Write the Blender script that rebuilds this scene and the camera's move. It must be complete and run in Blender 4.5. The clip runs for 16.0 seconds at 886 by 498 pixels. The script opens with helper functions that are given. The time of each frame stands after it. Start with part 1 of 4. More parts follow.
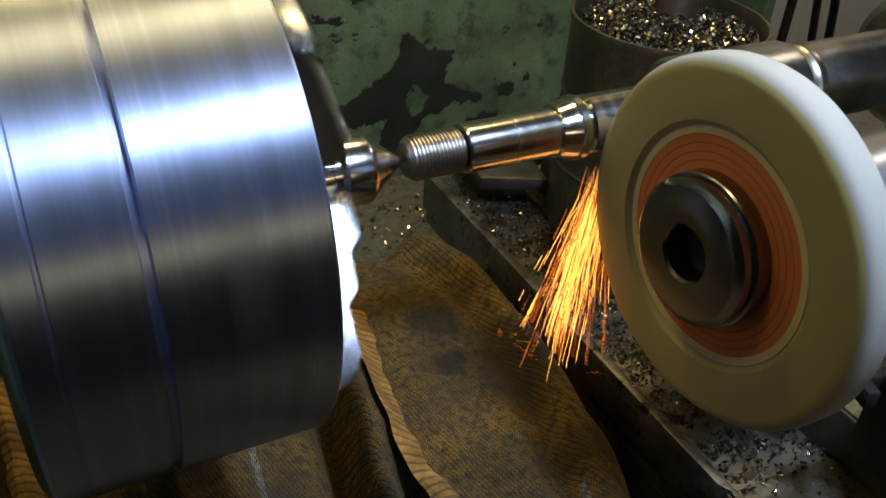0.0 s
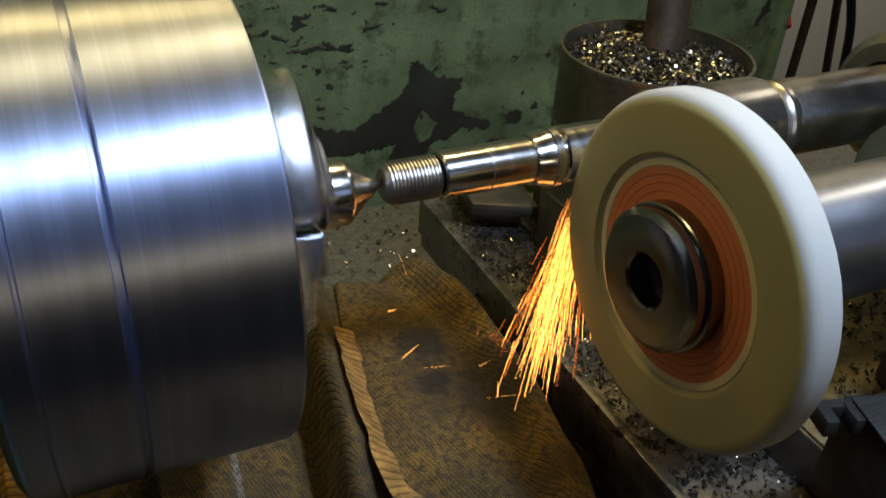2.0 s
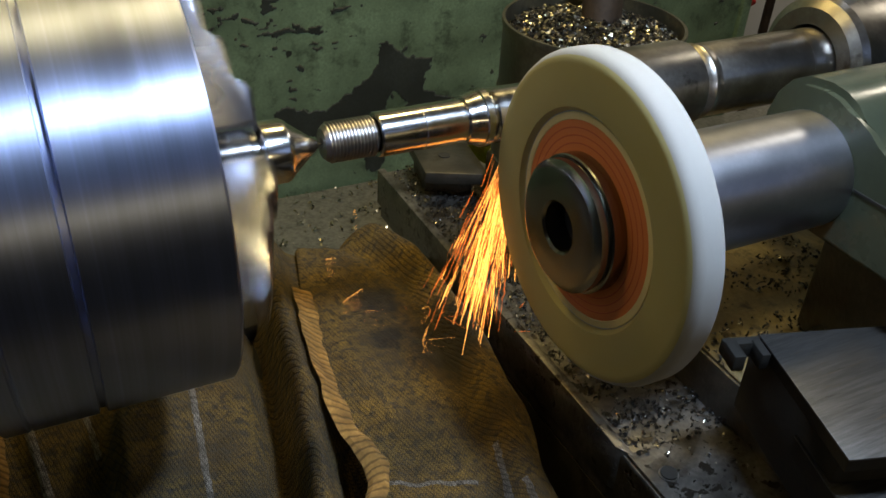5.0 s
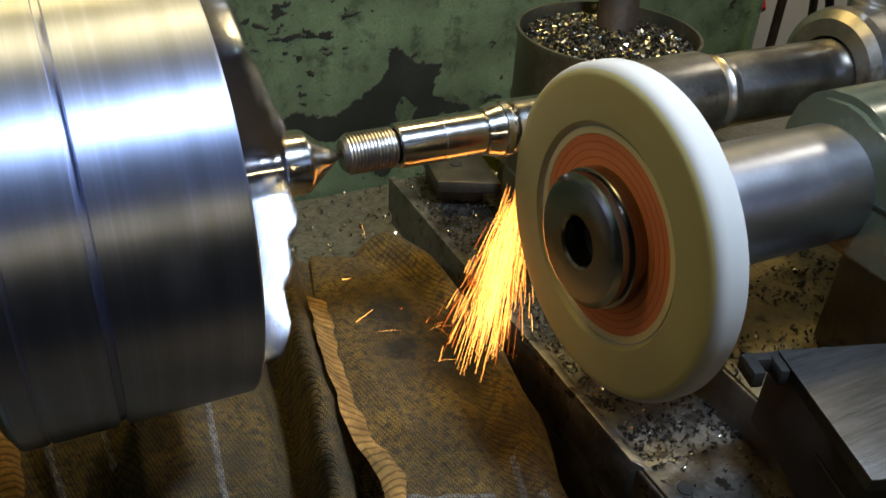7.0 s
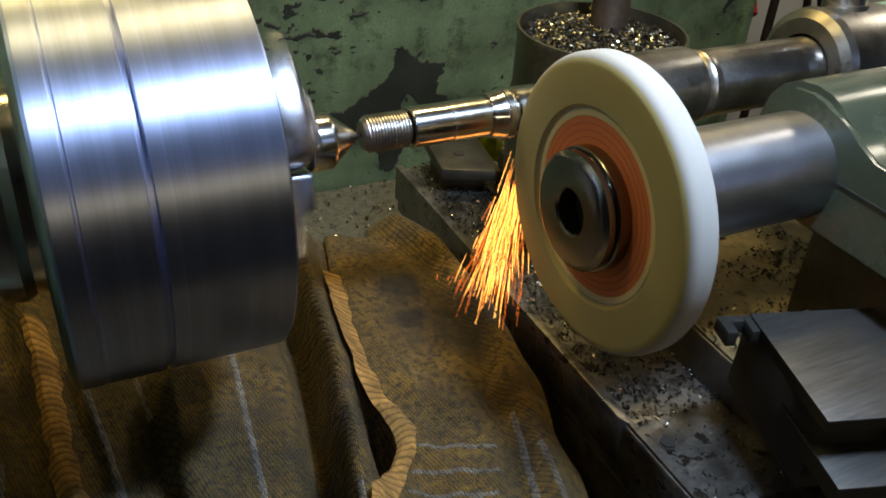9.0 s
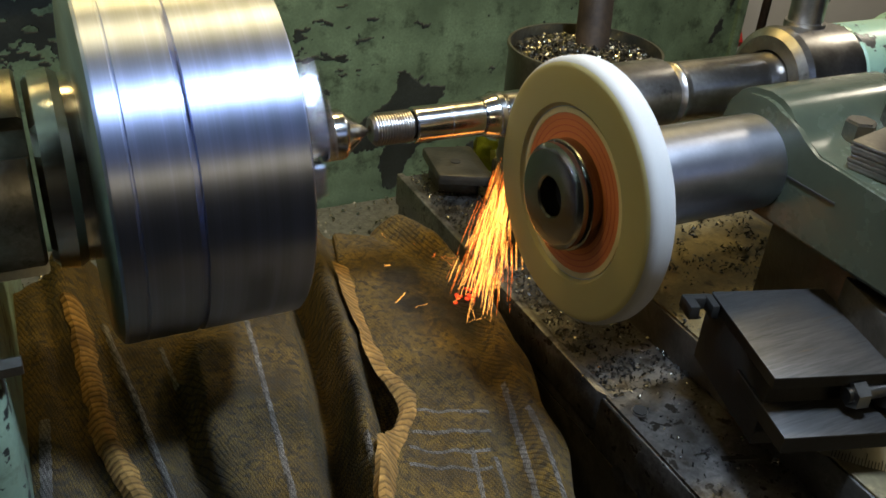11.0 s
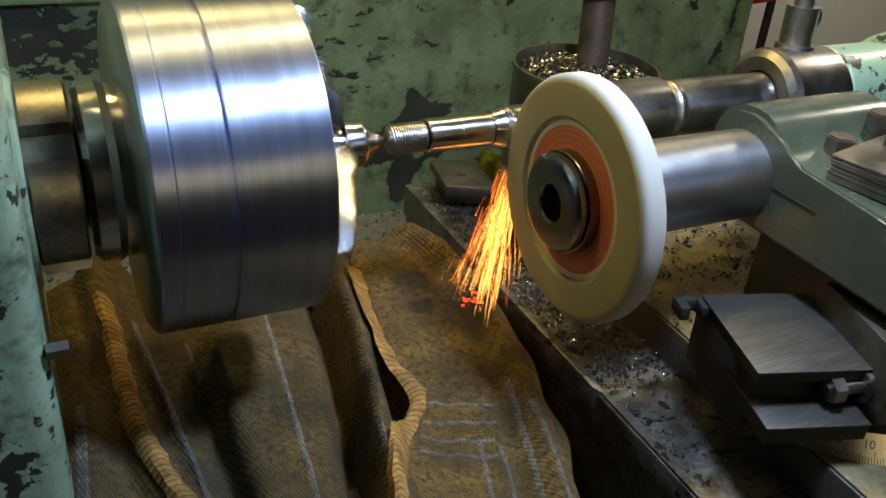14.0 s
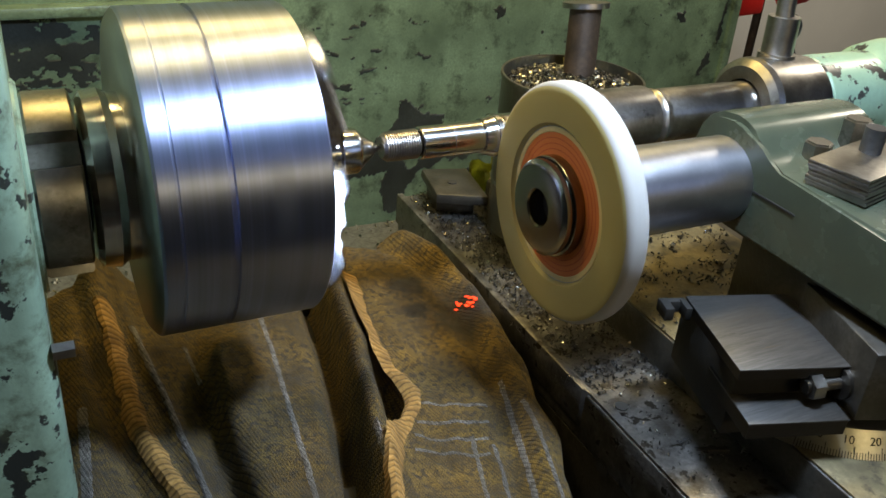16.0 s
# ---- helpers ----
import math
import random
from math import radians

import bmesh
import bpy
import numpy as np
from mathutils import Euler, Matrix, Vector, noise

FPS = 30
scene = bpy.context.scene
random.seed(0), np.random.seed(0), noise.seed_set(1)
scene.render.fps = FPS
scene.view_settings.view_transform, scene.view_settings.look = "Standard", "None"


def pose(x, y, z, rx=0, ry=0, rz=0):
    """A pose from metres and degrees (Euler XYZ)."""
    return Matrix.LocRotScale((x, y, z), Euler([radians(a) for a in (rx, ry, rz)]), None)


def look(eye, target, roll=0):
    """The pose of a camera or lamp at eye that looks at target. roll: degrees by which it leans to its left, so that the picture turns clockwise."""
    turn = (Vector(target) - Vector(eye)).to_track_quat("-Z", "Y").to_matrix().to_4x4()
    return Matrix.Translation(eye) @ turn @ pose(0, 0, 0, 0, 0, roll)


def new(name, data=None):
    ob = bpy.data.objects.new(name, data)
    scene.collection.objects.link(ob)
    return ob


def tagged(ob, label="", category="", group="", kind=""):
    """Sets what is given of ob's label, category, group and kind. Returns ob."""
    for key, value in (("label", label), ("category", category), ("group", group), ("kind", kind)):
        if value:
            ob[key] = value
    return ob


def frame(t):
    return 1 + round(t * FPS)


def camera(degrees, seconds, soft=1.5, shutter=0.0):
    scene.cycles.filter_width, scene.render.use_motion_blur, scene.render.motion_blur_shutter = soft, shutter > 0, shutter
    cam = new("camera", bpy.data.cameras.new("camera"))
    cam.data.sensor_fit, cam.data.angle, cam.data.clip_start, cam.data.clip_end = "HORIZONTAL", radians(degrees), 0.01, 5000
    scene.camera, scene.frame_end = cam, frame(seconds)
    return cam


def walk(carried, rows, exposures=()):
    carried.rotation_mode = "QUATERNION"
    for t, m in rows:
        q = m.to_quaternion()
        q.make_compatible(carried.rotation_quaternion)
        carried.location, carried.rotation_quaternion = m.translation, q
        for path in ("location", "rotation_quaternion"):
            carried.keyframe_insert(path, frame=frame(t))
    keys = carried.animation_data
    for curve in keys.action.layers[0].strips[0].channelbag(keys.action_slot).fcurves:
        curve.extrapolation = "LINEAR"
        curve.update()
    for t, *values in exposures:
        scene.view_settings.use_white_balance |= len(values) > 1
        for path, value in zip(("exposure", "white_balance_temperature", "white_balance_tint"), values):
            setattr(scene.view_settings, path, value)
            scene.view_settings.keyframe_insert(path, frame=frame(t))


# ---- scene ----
cam = camera(53.7, 16.0, soft=1.6, shutter=0.55)
AXIS = 1.10  # height of the lathe's spindle over the floor; the plan's z is counted from it
# seconds, x, y, z from the spindle's axis, yaw, pitch, roll
PATH = [
    (0, -0.1846, -0.3826, 0.2338, -29.18, -34.50, 3.97),
    (0.5, -0.1827, -0.4050, 0.2432, -27.73, -33.99, 4.08),
    (1, -0.1830, -0.4118, 0.2439, -27.83, -33.48, 4.91),
    (1.5, -0.1768, -0.4132, 0.2458, -27.24, -33.01, 4.54),
    (2, -0.1698, -0.4090, 0.2451, -27.49, -32.95, 4.32),
    (2.5, -0.1663, -0.4103, 0.2475, -27.08, -32.87, 4.63),
    (3, -0.1592, -0.4266, 0.2462, -27.73, -32.98, 4.73),
    (3.5, -0.1606, -0.4467, 0.2457, -29.11, -33.53, 4.33),
    (3.7, -0.1616, -0.4502, 0.2439, -29.18, -33.83, 4.24),
    (5.8, -0.1558, -0.4654, 0.2520, -27.78, -33.48, 3.28),
    (6, -0.1629, -0.4595, 0.2522, -28.46, -33.57, 3.68),
    (6.5, -0.1646, -0.4535, 0.2525, -28.24, -33.52, 3.73),
    (7, -0.1646, -0.4528, 0.2520, -27.88, -33.51, 3.69),
    (7.5, -0.1668, -0.4538, 0.2547, -27.80, -33.40, 3.75),
    (8, -0.1726, -0.4657, 0.2557, -27.82, -33.54, 3.92),
    (8.5, -0.1831, -0.4777, 0.2596, -27.83, -33.40, 3.86),
    (9, -0.1996, -0.5076, 0.2661, -27.99, -33.17, 4.12),
    (9.2, -0.2060, -0.5237, 0.2666, -28.18, -32.96, 4.36),
    (11.5, -0.2413, -0.5976, 0.2784, -27.61, -30.33, 4.34),
    (12, -0.2489, -0.6103, 0.2814, -27.42, -29.96, 4.31),
    (12.5, -0.2609, -0.6110, 0.2814, -27.52, -29.91, 4.56),
    (13, -0.2561, -0.6110, 0.2813, -27.16, -29.99, 4.62),
    (13.5, -0.2621, -0.6161, 0.2855, -27.39, -29.93, 4.86),
    (14, -0.2648, -0.6262, 0.2869, -27.58, -29.70, 4.92),
    (14.5, -0.2729, -0.6395, 0.2888, -27.91, -29.41, 4.90),
    (15, -0.2763, -0.6455, 0.2898, -28.03, -29.03, 4.88),
    (15.5, -0.2756, -0.6448, 0.2897, -28.09, -28.86, 4.83),
    (16, -0.2746, -0.6463, 0.2899, -28.01, -28.77, 4.77),
]


def eye_pose(x, y, z, yaw, pitch, roll):
    return pose(x, y, z + AXIS, 0, 0, yaw) @ pose(0, 0, 0, 90 + pitch) @ pose(0, 0, 0, 0, 0, roll)


walk(cam, [(t, eye_pose(*p)) for t, *p in PATH], [(0, -0.36), (1.5, -0.18), (3.5, -0.28), (6, -0.05), (7, 0.08), (9, 0.10), (12.5, 0.22), (14.5, 0.32), (15, 0.5), (16, 0.62)])

# ---- light ----
world = bpy.data.worlds.new("world")
scene.world = world
world.use_nodes = True
world.node_tree.nodes["Background"].inputs[0].default_value = (0.7, 0.8, 1.0, 1)
world.node_tree.nodes["Background"].inputs[1].default_value = 0.011


def area_lamp(name, eye, target, sx, sy, watts, colour):
    data = bpy.data.lights.new(name, "AREA")
    data.shape, data.size, data.size_y, data.energy, data.color = "RECTANGLE", sx, sy, watts, colour
    ob = new(name, data)
    ob.matrix_world = look((eye[0], eye[1], eye[2] + AXIS), (target[0], target[1], target[2] + AXIS))
    return ob


area_lamp("machine_lamp", (0.17, -0.285, 0.48), (0.0, -0.08, -0.10), 0.10, 0.07, 5.5, (0.62, 0.78, 1.0))
area_lamp("warm_lamp", (0.36, 0.34, 0.86), (0.10, -0.02, -0.1), 0.14, 0.12, 4.8, (1.0, 0.77, 0.32))
area_lamp("second_warm_lamp", (-0.14, 0.60, 0.85), (0.02, -0.02, -0.1), 0.20, 0.12, 2.5, (1.0, 0.72, 0.23))
area_lamp("ceiling_lamp", (-0.50, 0.16, 0.98), (0.0, -0.02, -0.1), 0.16, 0.12, 2.0, (1.0, 0.78, 0.34))
area_lamp("room_lamp", (0.35, -2.3, 0.55), (0, 0, 0), 0.5, 0.07, 3.6, (1.0, 0.80, 0.42))
# added bluish fill for reflections from the front; no such window is known
area_lamp("unseen_blue_fill", (1.5, -2.7, 1.2), (0, 0, 0.1), 1.6, 0.9, 4, (0.42, 0.58, 1.0))
area_lamp("wall_lamp", (2.4, 0.5, 1.4), (1.6, 1.7, 0.0), 0.4, 0.2, 20, (1.0, 0.90, 0.72))


# ---- materials ----
def material(name, base, rough=0.5, metal=0.0, **more):
    """Principled material with two scales of colour variation and a fine bump."""
    spots, spot_col, spot_scale = more.get("spots", 0), more.get("spot_col", (0.02, 0.018, 0.015)), more.get("spot_scale", 12)
    m = bpy.data.materials.new(name)
    m.use_nodes = True
    nt = m.node_tree
    n, l = nt.nodes, nt.links
    b = n["Principled BSDF"]
    co = n.new("ShaderNodeTexCoord")
    mapn = n.new("ShaderNodeMapping")
    mapn.inputs["Scale"].default_value = more.get("stretch", (1, 1, 1))
    l.new(co.outputs["Object"], mapn.inputs[0])

    def noise_tex(scale, detail=4.0, rough_n=0.6):
        t = n.new("ShaderNodeTexNoise")
        t.inputs["Scale"].default_value, t.inputs["Detail"].default_value, t.inputs["Roughness"].default_value = scale, detail, rough_n
        l.new(mapn.outputs[0], t.inputs["Vector"])
        return t

    def ramp(a, c, soc):
        r = n.new("ShaderNodeMapRange")
        r.inputs["From Min"].default_value, r.inputs["From Max"].default_value = a, c
        l.new(soc, r.inputs["Value"])
        return r.outputs[0]

    def mix(fac, a, c):
        x = n.new("ShaderNodeMix")
        x.data_type = "RGBA"
        l.new(fac, x.inputs["Factor"])
        for s, v in ((x.inputs["A"], a), (x.inputs["B"], c)):
            if isinstance(v, tuple):
                s.default_value = (*v, 1)
            else:
                l.new(v, s)
        return x.outputs["Result"]

    fine, coarse = noise_tex(more.get("fine", 220)), noise_tex(more.get("coarse", 9))
    vary = more.get("vary", 0.25)
    dark = tuple(c * (1 - vary) for c in base)
    light = tuple(min(1, c * (1 + vary)) for c in base)
    col = mix(ramp(0.35, 0.65, coarse.outputs[0]), dark, light)
    col = mix(ramp(0.3, 0.9, fine.outputs[0]), col, more.get("fine_col", dark))
    rr = ramp(0.2, 0.8, coarse.outputs[0])
    rm = n.new("ShaderNodeMapRange")
    rm.inputs["To Min"].default_value, rm.inputs["To Max"].default_value = max(0.02, rough - more.get("rough_vary", 0.08)), min(1, rough + more.get("rough_vary", 0.08))
    l.new(rr, rm.inputs["Value"])
    metal_soc = None
    if spots:
        sp = noise_tex(spot_scale, 6, 0.62)
        edge = ramp(spots, spots + 0.012, sp.outputs[0])
        col = mix(edge, col, spot_col)
    if more.get("grime"):
        g = noise_tex(more.get("grime_scale", 30), 8, 0.7)
        col = mix(ramp(more["grime"], more["grime"] + 0.15, g.outputs[0]), col, more.get("grime_col", (0.03, 0.025, 0.015)))
    l.new(col, b.inputs["Base Color"])
    l.new(rm.outputs[0], b.inputs["Roughness"])
    b.inputs["Metallic"].default_value = metal
    if more.get("aniso"):
        b.inputs["Anisotropic"].default_value = more["aniso"]
        tg = n.new("ShaderNodeTangent")
        tg.direction_type, tg.axis = "RADIAL", "X"
        l.new(tg.outputs[0], b.inputs["Tangent"])
        b.inputs["Anisotropic Rotation"].default_value = more.get("aniso_rot", 0.0)
    bump = n.new("ShaderNodeBump")
    bump.inputs["Strength"].default_value, bump.inputs["Distance"].default_value = more.get("bump", 0.15), more.get("bump_m", 0.001)
    hgt = fine.outputs[0]
    if spots:
        mm = n.new("ShaderNodeMath")
        mm.operation = "SUBTRACT"
        l.new(fine.outputs[0], mm.inputs[0])
        l.new(edge, mm.inputs[1])
        hgt = mm.outputs[0]
    l.new(hgt, bump.inputs["Height"])
    l.new(bump.outputs[0], b.inputs["Normal"])
    return m


def glow(name, colour, strength):
    m = bpy.data.materials.new(name)
    m.use_nodes = True
    b = m.node_tree.nodes["Principled BSDF"]
    b.inputs["Base Color"].default_value = (*[0.3 * c for c in colour], 1)
    b.inputs["Emission Color"].default_value, b.inputs["Emission Strength"].default_value = (*colour, 1), strength
    return m


CHUCK = material("turned_steel", (0.45, 0.51, 0.74), 0.46, 1.0, aniso=0.90, aniso_rot=0.25, vary=0.14, bump=0.004, stretch=(30, 0.12, 0.12), fine=20, coarse=4, rough_vary=0.03)
STEEL = material("ground_steel", (0.60, 0.59, 0.58), 0.20, 1.0, aniso=0.5, aniso_rot=0.25, vary=0.10, bump=0.006, stretch=(40, 0.15, 0.15), fine=20, coarse=5)
JAW = material("worn_jaw_steel", (0.34, 0.35, 0.40), 0.26, 1.0, vary=0.15, bump=0.05)
DULL = material("oily_dull_steel", (0.38, 0.36, 0.335), 0.34, 1.0, vary=0.3, bump=0.15, grime=0.60, coarse=25)
DARK = material("blackened_steel", (0.10, 0.10, 0.105), 0.38, 0.8, vary=0.3, bump=0.2, coarse=40)
HOUSING = material("ground_housing_steel", (0.42, 0.43, 0.48), 0.38, 1.0, aniso=0.45, aniso_rot=0.25, vary=0.10, bump=0.02, coarse=60, rough_vary=0.025)
CAST = material("oily_cast_iron", (0.075, 0.07, 0.06), 0.42, 0.5, vary=0.4, bump=0.5, coarse=30, grime=0.55)
WING = material("worn_carriage_iron", (0.185, 0.176, 0.165), 0.38, 0.7, vary=0.55, bump=0.6, coarse=28, rough_vary=0.16, spots=0.60, spot_scale=75, spot_col=(0.035, 0.03, 0.024), grime=0.53, grime_scale=32, grime_col=(0.05, 0.04, 0.028))
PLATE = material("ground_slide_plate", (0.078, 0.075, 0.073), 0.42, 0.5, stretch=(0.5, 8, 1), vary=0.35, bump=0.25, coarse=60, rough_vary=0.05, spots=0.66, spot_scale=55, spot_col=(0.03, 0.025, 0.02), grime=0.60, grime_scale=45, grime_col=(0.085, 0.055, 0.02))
NUT = material("browned_nut_steel", (0.30, 0.285, 0.26), 0.34, 1.0, vary=0.35, bump=0.15, coarse=30, grime=0.56)
# base mixes ochre dust with the warm lamplight that falls on the slide
SLIDE = material("dusty_warm_lit_iron", (0.21, 0.17, 0.085), 0.55, 0.2, vary=0.45, bump=0.5, coarse=28, grime=0.52, grime_scale=70, grime_col=(0.045, 0.038, 0.025))
GREEN = material("chipped_green_paint", (0.25, 0.36, 0.27), 0.36, 0.0, vary=0.25, spots=0.575, spot_scale=24, spot_col=(0.025, 0.03, 0.028), grime=0.50, grime_scale=26, grime_col=(0.06, 0.07, 0.04), bump=0.25)
GUARD = material("grimy_green_guard_paint", (0.21, 0.305, 0.195), 0.38, 0.0, vary=0.42, coarse=7, grime=0.515, grime_scale=17, grime_col=(0.055, 0.075, 0.05), bump=0.25, spots=0.66, spot_scale=38, spot_col=(0.03, 0.035, 0.03))
PATCH = material("bare_black_patch", (0.040, 0.048, 0.044), 0.5, 0.0, vary=0.4, bump=0.3)
MINT = material("chipped_mint_paint", (0.36, 0.56, 0.42), 0.35, 0.0, vary=0.12, spots=0.555, spot_scale=24, spot_col=(0.05, 0.05, 0.045), bump=0.25)
GREY_BLUE = material("grey_blue_hammer_paint", (0.056, 0.068, 0.047), 0.25, 0.0, vary=0.12, spots=0.70, spot_scale=45, spot_col=(0.18, 0.07, 0.05), bump=0.12, coarse=30, grime=0.66, grime_col=(0.12, 0.10, 0.05))
ABRASIVE = material("white_alumina_abrasive", (0.33, 0.325, 0.315), 0.9, 0.0, vary=0.05, bump=0.3, fine=900, fine_col=(0.42, 0.41, 0.39))
# same alumina as the rim; the dim yellow light is put into this colour
SIDE_OLIVE = material("olive_lit_wheel_side", (0.42, 0.37, 0.155), 0.85, 0.0, vary=0.08, bump=0.3, fine=900, fine_col=(0.34, 0.30, 0.145), coarse=14)
LABEL = material("orange_paper_label", (0.64, 0.19, 0.05), 0.7, 0.0, vary=0.12, bump=0.1)
RED_INK = material("faded_red_print", (0.50, 0.09, 0.03), 0.7)
WASHER = material("buff_paper_washer", (0.70, 0.58, 0.28), 0.8, 0.0, vary=0.1)
HUB = material("flange_steel", (0.27, 0.26, 0.235), 0.21, 1.0, aniso=0.5, vary=0.15, bump=0.05)
RUST = material("rusty_pipe_steel", (0.055, 0.034, 0.02), 0.6, 0.3, vary=0.5, bump=0.5, coarse=35)
TIN = material("stained_tin", (0.16, 0.15, 0.11), 0.35, 0.8, vary=0.4, bump=0.2, coarse=15)
SWARF = material("bright_swarf", (0.50, 0.47, 0.38), 0.28, 1.0, vary=0.5, coarse=120)
SWARF_DARK = material("oily_swarf", (0.055, 0.053, 0.05), 0.3, 0.8, vary=0.5, coarse=120)
CREAM = material("cream_plaster", (0.62, 0.60, 0.55), 0.85, 0.0, vary=0.08, coarse=2)
# dark blue chosen for what the chuck mirrors
ROOM = material("dark_blue_room_shell", (0.075, 0.085, 0.115), 0.9, 0.0, vary=0.2, coarse=2)
FLOOR = material("oily_concrete", (0.07, 0.072, 0.08), 0.7, 0.0, vary=0.3, coarse=4)
RED = material("red_enamel", (0.55, 0.02, 0.015), 0.35, 0.0, vary=0.1)
RUBBER = material("black_plastic", (0.015, 0.015, 0.016), 0.35, 0.0, vary=0.2)
TRAY = material("wet_speckled_tray", (0.13, 0.13, 0.11), 0.4, 0.2, vary=0.4, bump=0.5, fine=160, coarse=60, fine_col=(0.30, 0.30, 0.27))
BRASSY = material("scale_ring_metal", (0.42, 0.40, 0.32), 0.35, 0.9, vary=0.2, bump=0.05)
# near-black: shade in gaps, in holes and on plate sides is put into it
SHADE_BLACK = material("shade_black_iron", (0.018, 0.016, 0.013), 0.8, 0.0, vary=0.4, bump=0.3, coarse=30)
INK = material("ink_and_recess_black", (0.02, 0.02, 0.02), 0.7)
LEAF = material("yellowed_leaf_paper", (0.40, 0.42, 0.10), 0.7, 0.0, vary=0.3, coarse=60)


def knit(name, base, fleck, wales=360.0, courses=430.0, soot_shade=()):
    """Knitted wool: columns of small slanting stitches, worn and felted, in mixed yarns; dark places (x, y, radius):
    singed wool with the wheel's shadow painted in.
    """
    m = material(name, base, 0.95, 0.0, vary=0.5, coarse=26, fine=210, fine_col=fleck, bump=0.4)
    n, l = m.node_tree.nodes, m.node_tree.links
    b = n["Principled BSDF"]

    def math_node(op, p, q=0.0, r=0.0):
        x = n.new("ShaderNodeMath")
        x.operation = op
        for s, v in zip(x.inputs, (p, q, r)):
            if isinstance(v, (int, float)):
                s.default_value = v
            else:
                l.new(v, s)
        return x.outputs[0]

    def noise_at(scale, detail):
        t = n.new("ShaderNodeTexNoise")
        t.inputs["Scale"].default_value, t.inputs["Detail"].default_value = scale, detail
        l.new(co.outputs["UV"], t.inputs["Vector"])
        return t

    def blend(kind, fac, a, c):
        x = n.new("ShaderNodeMix")
        x.data_type, x.blend_type, x.clamp_factor = "RGBA", kind, True
        for s, v in ((x.inputs["Factor"], fac), (x.inputs["A"], a), (x.inputs["B"], c)):
            if isinstance(v, float):
                s.default_value = v
            elif isinstance(v, tuple):
                s.default_value = (*v, 1)
            else:
                l.new(v, s)
        return x.outputs["Result"]

    co, mp, sep = n.new("ShaderNodeTexCoord"), n.new("ShaderNodeMapping"), n.new("ShaderNodeSeparateXYZ")
    mp.inputs["Rotation"].default_value = (0, 0, radians(-14))
    bend = noise_at(22.0, 2.0)
    wob = n.new("ShaderNodeVectorMath")
    wob.operation = "MULTIPLY_ADD"
    l.new(bend.outputs["Color"], wob.inputs[0])
    wob.inputs[1].default_value = (0.004, 0.004, 0.0)
    l.new(co.outputs["UV"], wob.inputs[2])
    l.new(wob.outputs[0], mp.inputs[0])
    l.new(mp.outputs[0], sep.inputs[0])
    u, v = math_node("MULTIPLY", sep.outputs[0], wales), math_node("MULTIPLY", sep.outputs[1], courses)
    leg = math_node("PINGPONG", u, 0.5)
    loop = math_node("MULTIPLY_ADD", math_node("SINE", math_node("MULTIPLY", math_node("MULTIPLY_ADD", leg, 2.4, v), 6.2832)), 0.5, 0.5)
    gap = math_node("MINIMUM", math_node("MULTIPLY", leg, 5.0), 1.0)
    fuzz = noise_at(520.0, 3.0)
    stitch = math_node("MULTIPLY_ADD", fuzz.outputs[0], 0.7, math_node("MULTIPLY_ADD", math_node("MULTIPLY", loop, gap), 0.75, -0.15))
    bump = n.new("ShaderNodeBump")
    bump.inputs["Strength"].default_value, bump.inputs["Distance"].default_value = 1.0, 0.0020
    l.new(stitch, bump.inputs["Height"])
    l.new(b.inputs["Normal"].links[0].from_socket, bump.inputs["Normal"])
    l.new(bump.outputs[0], b.inputs["Normal"])
    yarn = math_node("MULTIPLY", math_node("SUBTRACT", noise_at(170.0, 5.0).outputs[0], 0.47), 6.0)
    col = blend("MIX", yarn, b.inputs["Base Color"].links[0].from_socket, fleck)
    # shade between stitches put into the colour: low parts darkened, tops brightened
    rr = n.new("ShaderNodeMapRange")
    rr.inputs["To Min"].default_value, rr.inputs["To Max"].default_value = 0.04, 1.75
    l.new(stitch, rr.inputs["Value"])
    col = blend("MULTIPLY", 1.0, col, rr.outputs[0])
    ragged = noise_at(75.0, 5.0)
    for x, y, r in soot_shade:
        d = n.new("ShaderNodeVectorMath")
        d.operation = "DISTANCE"
        l.new(co.outputs["UV"], d.inputs[0])
        d.inputs[1].default_value = (x, y, 0)
        edge = math_node("MULTIPLY_ADD", ragged.outputs[0], 0.9 * r, d.outputs["Value"])
        fade = n.new("ShaderNodeMapRange")
        fade.inputs["From Min"].default_value, fade.inputs["From Max"].default_value = r * 0.95, r * 1.65
        fade.inputs["To Min"].default_value, fade.inputs["To Max"].default_value = 0.86, 0.0
        l.new(edge, fade.inputs["Value"])
        col = blend("MIX", fade.outputs[0], col, (0.022, 0.018, 0.013))
    l.new(col, b.inputs["Base Color"])
    b.inputs["Sheen Weight"].default_value = 0.03
    return m


# dark places: char round the ember, widened to hold the wheel's shadow
WOOL = knit("worn_ochre_wool", (0.260, 0.158, 0.022), (0.085, 0.060, 0.023), soot_shade=((0.106, 0.022, 0.046), (0.075, 0.085, 0.028), (0.065, 0.040, 0.016)))
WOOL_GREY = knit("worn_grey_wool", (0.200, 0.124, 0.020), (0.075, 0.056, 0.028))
WOOL_PALE = knit("pale_grey_wool", (0.32, 0.295, 0.26), (0.14, 0.12, 0.10))


